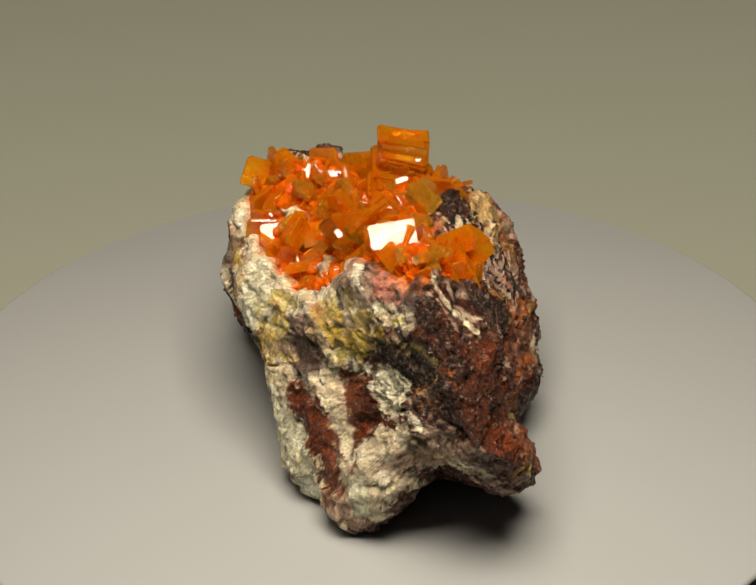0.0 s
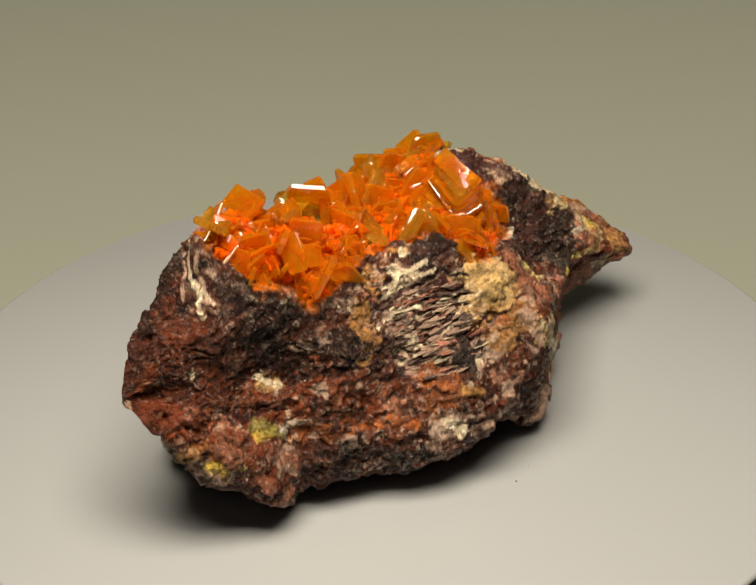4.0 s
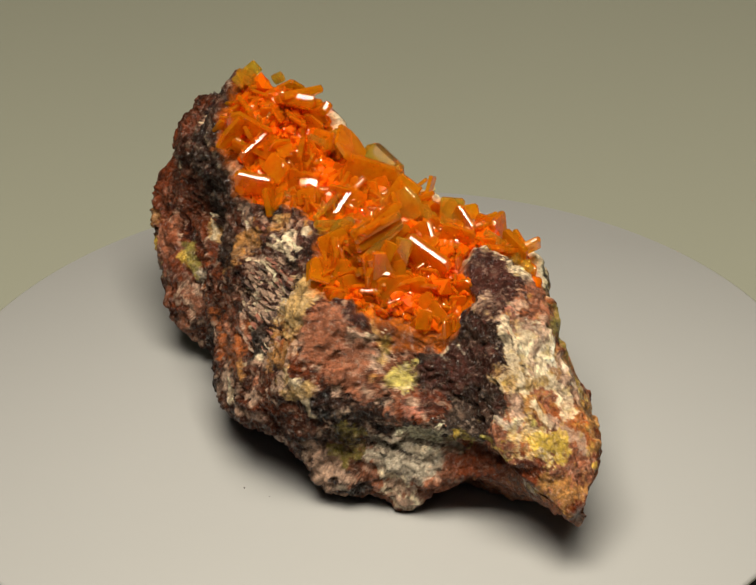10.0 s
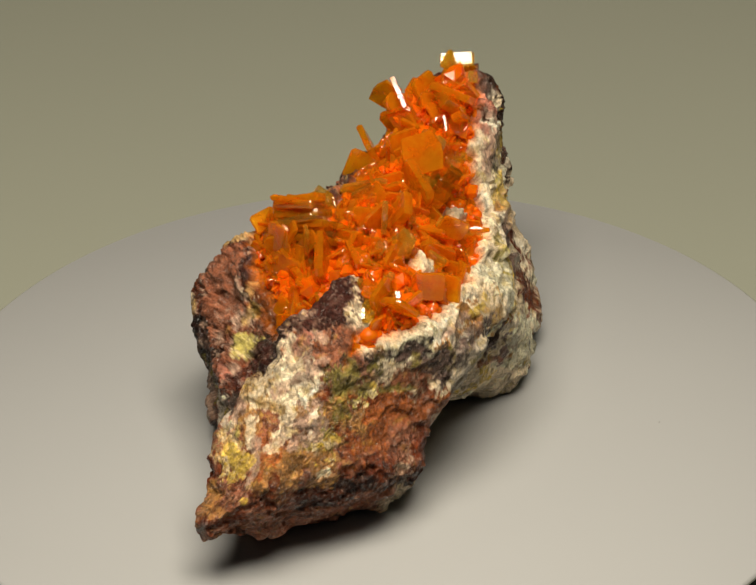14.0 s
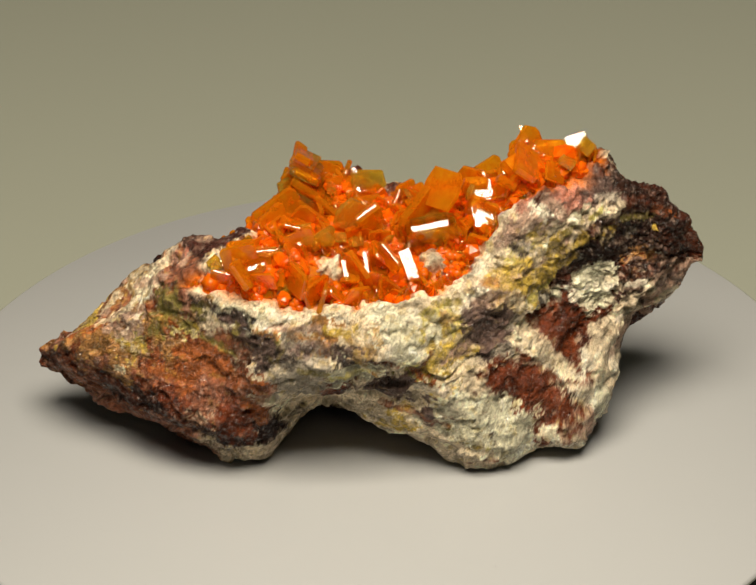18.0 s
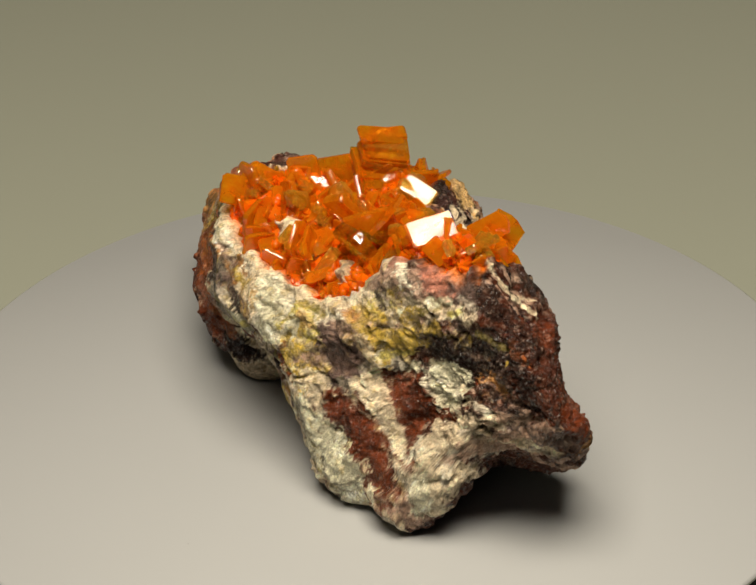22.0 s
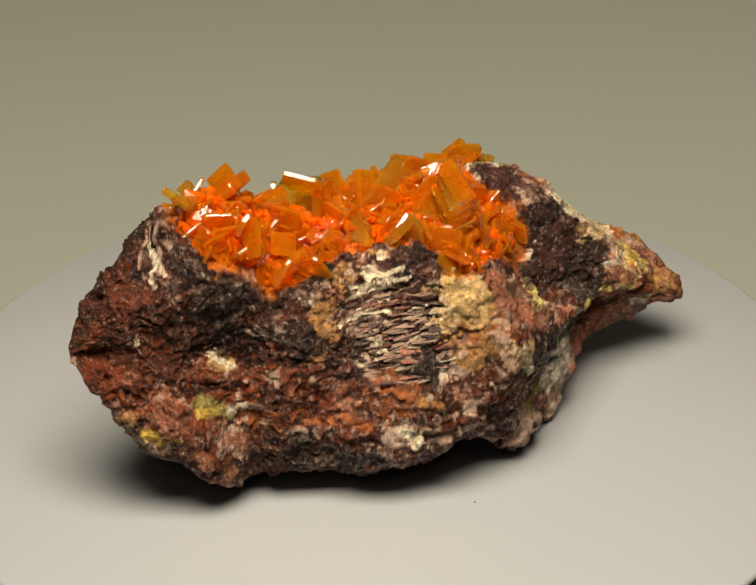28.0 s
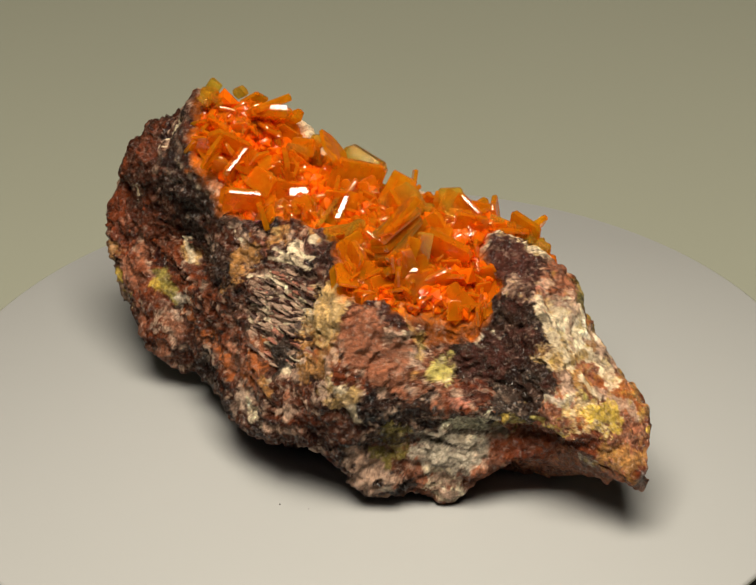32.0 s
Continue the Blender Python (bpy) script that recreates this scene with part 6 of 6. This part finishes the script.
crystal((12.6, -17.9, 37.4), (-0.64, 0.06, 0.76), (0.32, -0.88, 0.35), 0.6, 3.5, 5.0, ORANGE, 0.10, 0.08, "large thin orange tablet")
crystal((-12.5, 12.3, 29.0), (-0.50, -0.35, 0.79), (0.69, -0.71, 0.12), 4.4, 0.9, 1.0, AMBER, 0.10, 0.08)
crystal((-10.5, -0.1, 29.5), (-0.51, -0.31, 0.80), (0.71, -0.68, 0.19), 0.9, 5.2, 2.4, ORANGE, 0.10, 0.08)
crystal((2.1, 1.2, 29.6), (-0.83, -0.45, 0.34), (0.47, -0.88, -0.01), 3.5, 6.1, 1.5, ORANGE, 0.42, 0.11, "upright orange slab")
crystal((-7.3, 7.8, 32.6), (-0.52, -0.33, 0.79), (0.54, -0.84, -0.00), 2.4, 1.2, 1.0, AMBER, 0.15, 0.07)
crystal((-12.6, 15.9, 30.3), (-0.25, -0.58, 0.78), (0.78, 0.35, 0.51), 2.0, 2.3, 1.2, AMBER, 0.24, 0.08)
crystal((-10.8, 0.1, 29.5), (-0.26, -0.54, 0.80), (0.88, -0.48, -0.04), 0.4, 4.5, 2.4, ORANGE, 0.10, 0.06)
crystal((-4.9, 11.3, 31.2), (-0.42, -0.72, 0.56), (0.81, -0.57, -0.13), 5.5, 1.9, 0.8, ORANGE, 0.22, 0.06)
crystal((0.1, 17.0, 26.1), (0.57, 0.71, 0.41), (-0.75, 0.24, 0.62), 4.0, 4.3, 0.8, ORANGE, 0.47, 0.06, "square orange tablet with a pale face")
crystal((-4.0, -0.4, 33.0), (0.57, 0.71, 0.41), (-0.60, 0.03, 0.80), 5.3, 3.5, 1.2, ORANGE, 0.42, 0.08, "large upright orange tablet")
crystal((-9.9, -4.1, 31.1), (0.77, -0.62, 0.17), (0.47, 0.72, 0.51), 4.1, 2.9, 0.5, ORANGE, 0.35, 0.04)
crystal((1.6, -13.1, 36.4), (0.83, 0.30, 0.47), (-0.40, 0.91, 0.12), 3.2, 2.5, 1.0, ORANGE, 0.31, 0.07)
crystal((-11.9, 12.6, 31.2), (0.72, 0.26, 0.64), (-0.29, 0.95, -0.06), 5.1, 1.3, 0.9, AMBER, 0.16, 0.06)
crystal((-9.1, 4.7, 32.6), (0.46, 0.82, 0.34), (-0.87, 0.50, -0.04), 3.2, 2.9, 0.8, AMBER, 0.35, 0.06)
crystal((-0.4, -17.6, 38.3), (0.68, -0.35, 0.64), (-0.12, 0.82, 0.57), 2.8, 1.6, 1.0, ORANGE, 0.20, 0.07)

def druse_crystals():
    """Small tablets strewn over the hollow, and a crust of red-orange grains between them."""
    rng = random.Random(5)
    spots = np.flatnonzero(DRUSE > 0.85)
    grainy = spots[fbm(STONE_P[spots] * 0.22 + 3.0, 2) > -0.12]
    shapes = []
    for mat, seeds in ((ORANGE, (1, 2, 3)), (AMBER, (4, 5)), (RED, (6,))):
        for s in seeds:
            r2 = random.Random(s)
            shapes.append(tablet_mesh("crystal", 1.0, r2.uniform(0.75, 1.3), r2.uniform(0.08, 0.17), 0.10, 0.02, mat, s))
    for k in range(420):
        i = spots[rng.randrange(len(spots))]
        if any(math.hypot(STONE_P[i, 0] - b[0], STONE_P[i, 1] - b[1]) < 2.6 for b in BIG):
            continue
        size = min(2.6, 1.2 * math.exp(rng.gauss(0.1, 0.32)))
        n = Vector(STONE_N[i])
        way = (Vector((rng.gauss(0, 1), rng.gauss(0, 1), rng.gauss(0.1, 0.6)))).normalized()
        ob = new("crystal", shapes[rng.randrange(len(shapes))])
        ob.parent = SPECIMEN
        at = Vector(STONE_P[i]) + n * size * rng.uniform(0.05, 0.30)
        spin = Vector((rng.gauss(0, 1), rng.gauss(0, 1), rng.gauss(0, 1)))
        ob.matrix_local = facing(at, way, spin) @ Matrix.Diagonal((size, size, size, 1))
    bm = bmesh.new()
    bmesh.ops.create_icosphere(bm, subdivisions=2, radius=1.0)
    ball = np.array([v.co for v in bm.verts])
    faces = [[v.index for v in f.verts] for f in bm.faces]
    bm.free()
    bm = bmesh.new()
    bmesh.ops.create_icosphere(bm, subdivisions=1, radius=1.0)
    grit = np.array([v.co for v in bm.verts])
    edges = [[v.index for v in f.verts] for f in bm.faces]
    bm.free()
    beads = spots[(STONE_P[spots, 0] < -3) & (fbm(STONE_P[spots] * 0.25 + 8.0, 2) > 0.0)]
    lumps = [ball * (1 + 0.42 * gnoise(ball * 1.5 + 9.7 * s))[:, None] for s in range(14)]
    grits = [grit * np.array([rng.uniform(0.6, 1.35) for _ in grit])[:, None] for _ in range(20)]
    plate = np.array([v.co for v in shapes[0].vertices]) * 1000
    sides = [list(f.vertices) for f in shapes[0].polygons]
    for name, form, skin, count, where, size, spread, mat, words in (
            ("crystal_crust", plate, sides, 1300, spots, 1.5, 0.45, ORANGE, "crust of tiny orange crystal plates"),
            ("flake_crust", plate, sides, 900, spots, 0.7, 0.40, AMBER, "tiny glittering amber flakes"),
            ("grain_crust", grit, edges, 3000, grainy, 0.42, 0.40, RED, "sugary red-orange crystal grains between the plates"),
            ("bead_crust", ball, faces, 480, beads, 0.50, 0.30, RED, "rounded red-orange beads of crystal")):
        vs, fs = [], []
        for k in range(count):
            if form is plate or k % 9 == 0:
                i = where[rng.randrange(len(where))]
                knot = 0.0 if form is plate else rng.uniform(0.3, 1.1)
            off = np.array([rng.gauss(0, 1), rng.gauss(0, 1), rng.gauss(0, 1)])
            off *= knot / np.linalg.norm(off)
            off += STONE_N[i] * (abs(off @ STONE_N[i]) - off @ STONE_N[i])
            r = size * math.exp(rng.gauss(0, spread))
            body = rng.choice(lumps) if form is ball else rng.choice(grits) if form is grit else form
            turn = np.array(Euler((rng.gauss(1.57, 0.5) if form is plate else rng.uniform(0, 6.28), rng.uniform(0, 6.28) if form is not plate else rng.gauss(0, 0.4), rng.uniform(0, 6.28))).to_matrix())
            vs.append(((body * r) @ turn.T + off + STONE_P[i] + STONE_N[i] * r * rng.uniform(0, 0.6)) / 1000)
            fs += [[v + k * len(form) for v in f] for f in skin]
        me = bpy.data.meshes.new(name)
        me.from_pydata(np.concatenate(vs).tolist(), [], fs)
        me.materials.append(mat)
        me.polygons.foreach_set("use_smooth", np.full(len(me.polygons), form is ball))
        ob = new(name, me)
        ob.parent = SPECIMEN
        tagged(ob, words, kind="stuff")


druse_crystals()


def quartz_blades():
    """Thin blades of pale quartz, standing in layers out of the brown flank."""
    rng = random.Random(12)
    about = np.flatnonzero((((STONE_P[:, 1] - 0.5) / 6.8) ** 2 + ((STONE_P[:, 2] - 22.5) / 5.6) ** 2 < 1) & (STONE_P[:, 0] > 8))
    for k in range(150):
        i = about[rng.randrange(len(about))]
        long, deep, thick = rng.uniform(1.8, 4.6), rng.uniform(0.6, 1.0), rng.uniform(0.16, 0.34)
        bm = bmesh.new()
        ends = []
        for x, taper in ((-0.5, rng.uniform(0.2, 0.6)), (-0.15, 1.0), (0.2, rng.uniform(0.8, 1.0)), (0.5, rng.uniform(0.1, 0.5))):
            ends.append([bm.verts.new((x * long / 1000, sy * deep / 2000 * taper * rng.uniform(0.75, 1.1), (sz * thick / 2000 + 0.00012 * rng.gauss(0, 1)) * taper))
                         for sy, sz in ((-1, -1), (1, -1), (1, 1), (-1, 1))])
        for a, b in zip(ends, ends[1:]):
            for j in range(4):
                bm.faces.new((a[j], a[(j + 1) % 4], b[(j + 1) % 4], b[j]))
        bm.faces.new(ends[0][::-1])
        bm.faces.new(ends[-1])
        bmesh.ops.recalc_face_normals(bm, faces=bm.faces)
        me = bpy.data.meshes.new("quartz_blade")
        bm.to_mesh(me)
        bm.free()
        me.materials.append(STONE)
        shade = np.array(TONES[rng.choice(("cream", "pinkgrey", "pinkgrey", "rose", "greypurple", "purple"))]) * rng.uniform(0.45, 0.85)
        layer = me.attributes.new("mineral", "FLOAT_COLOR", "POINT")
        layer.data.foreach_set("color", np.tile([*shade, 1.0], len(me.vertices)))
        ob = new("quartz_blade", me)
        ob.parent = SPECIMEN
        up = Vector(STONE_N[i]) * 0.35 + Vector((rng.gauss(0, 0.15), rng.gauss(0, 0.15), 1.0))
        ob.matrix_local = facing(Vector(STONE_P[i]) - Vector(STONE_N[i]) * deep * 0.26, up, (rng.gauss(-0.1, 0.14), 1.0, rng.gauss(-0.05, 0.1)))


quartz_blades()


# ---- what moves: the table and the specimen on it turn together ----
def motions():
    rows = [(float(t), pose(0, 0, 0, 0, 0, TURN * t)) for t in range(33)]
    walk(TABLE, rows)
    walk(SPECIMEN, rows)


motions()
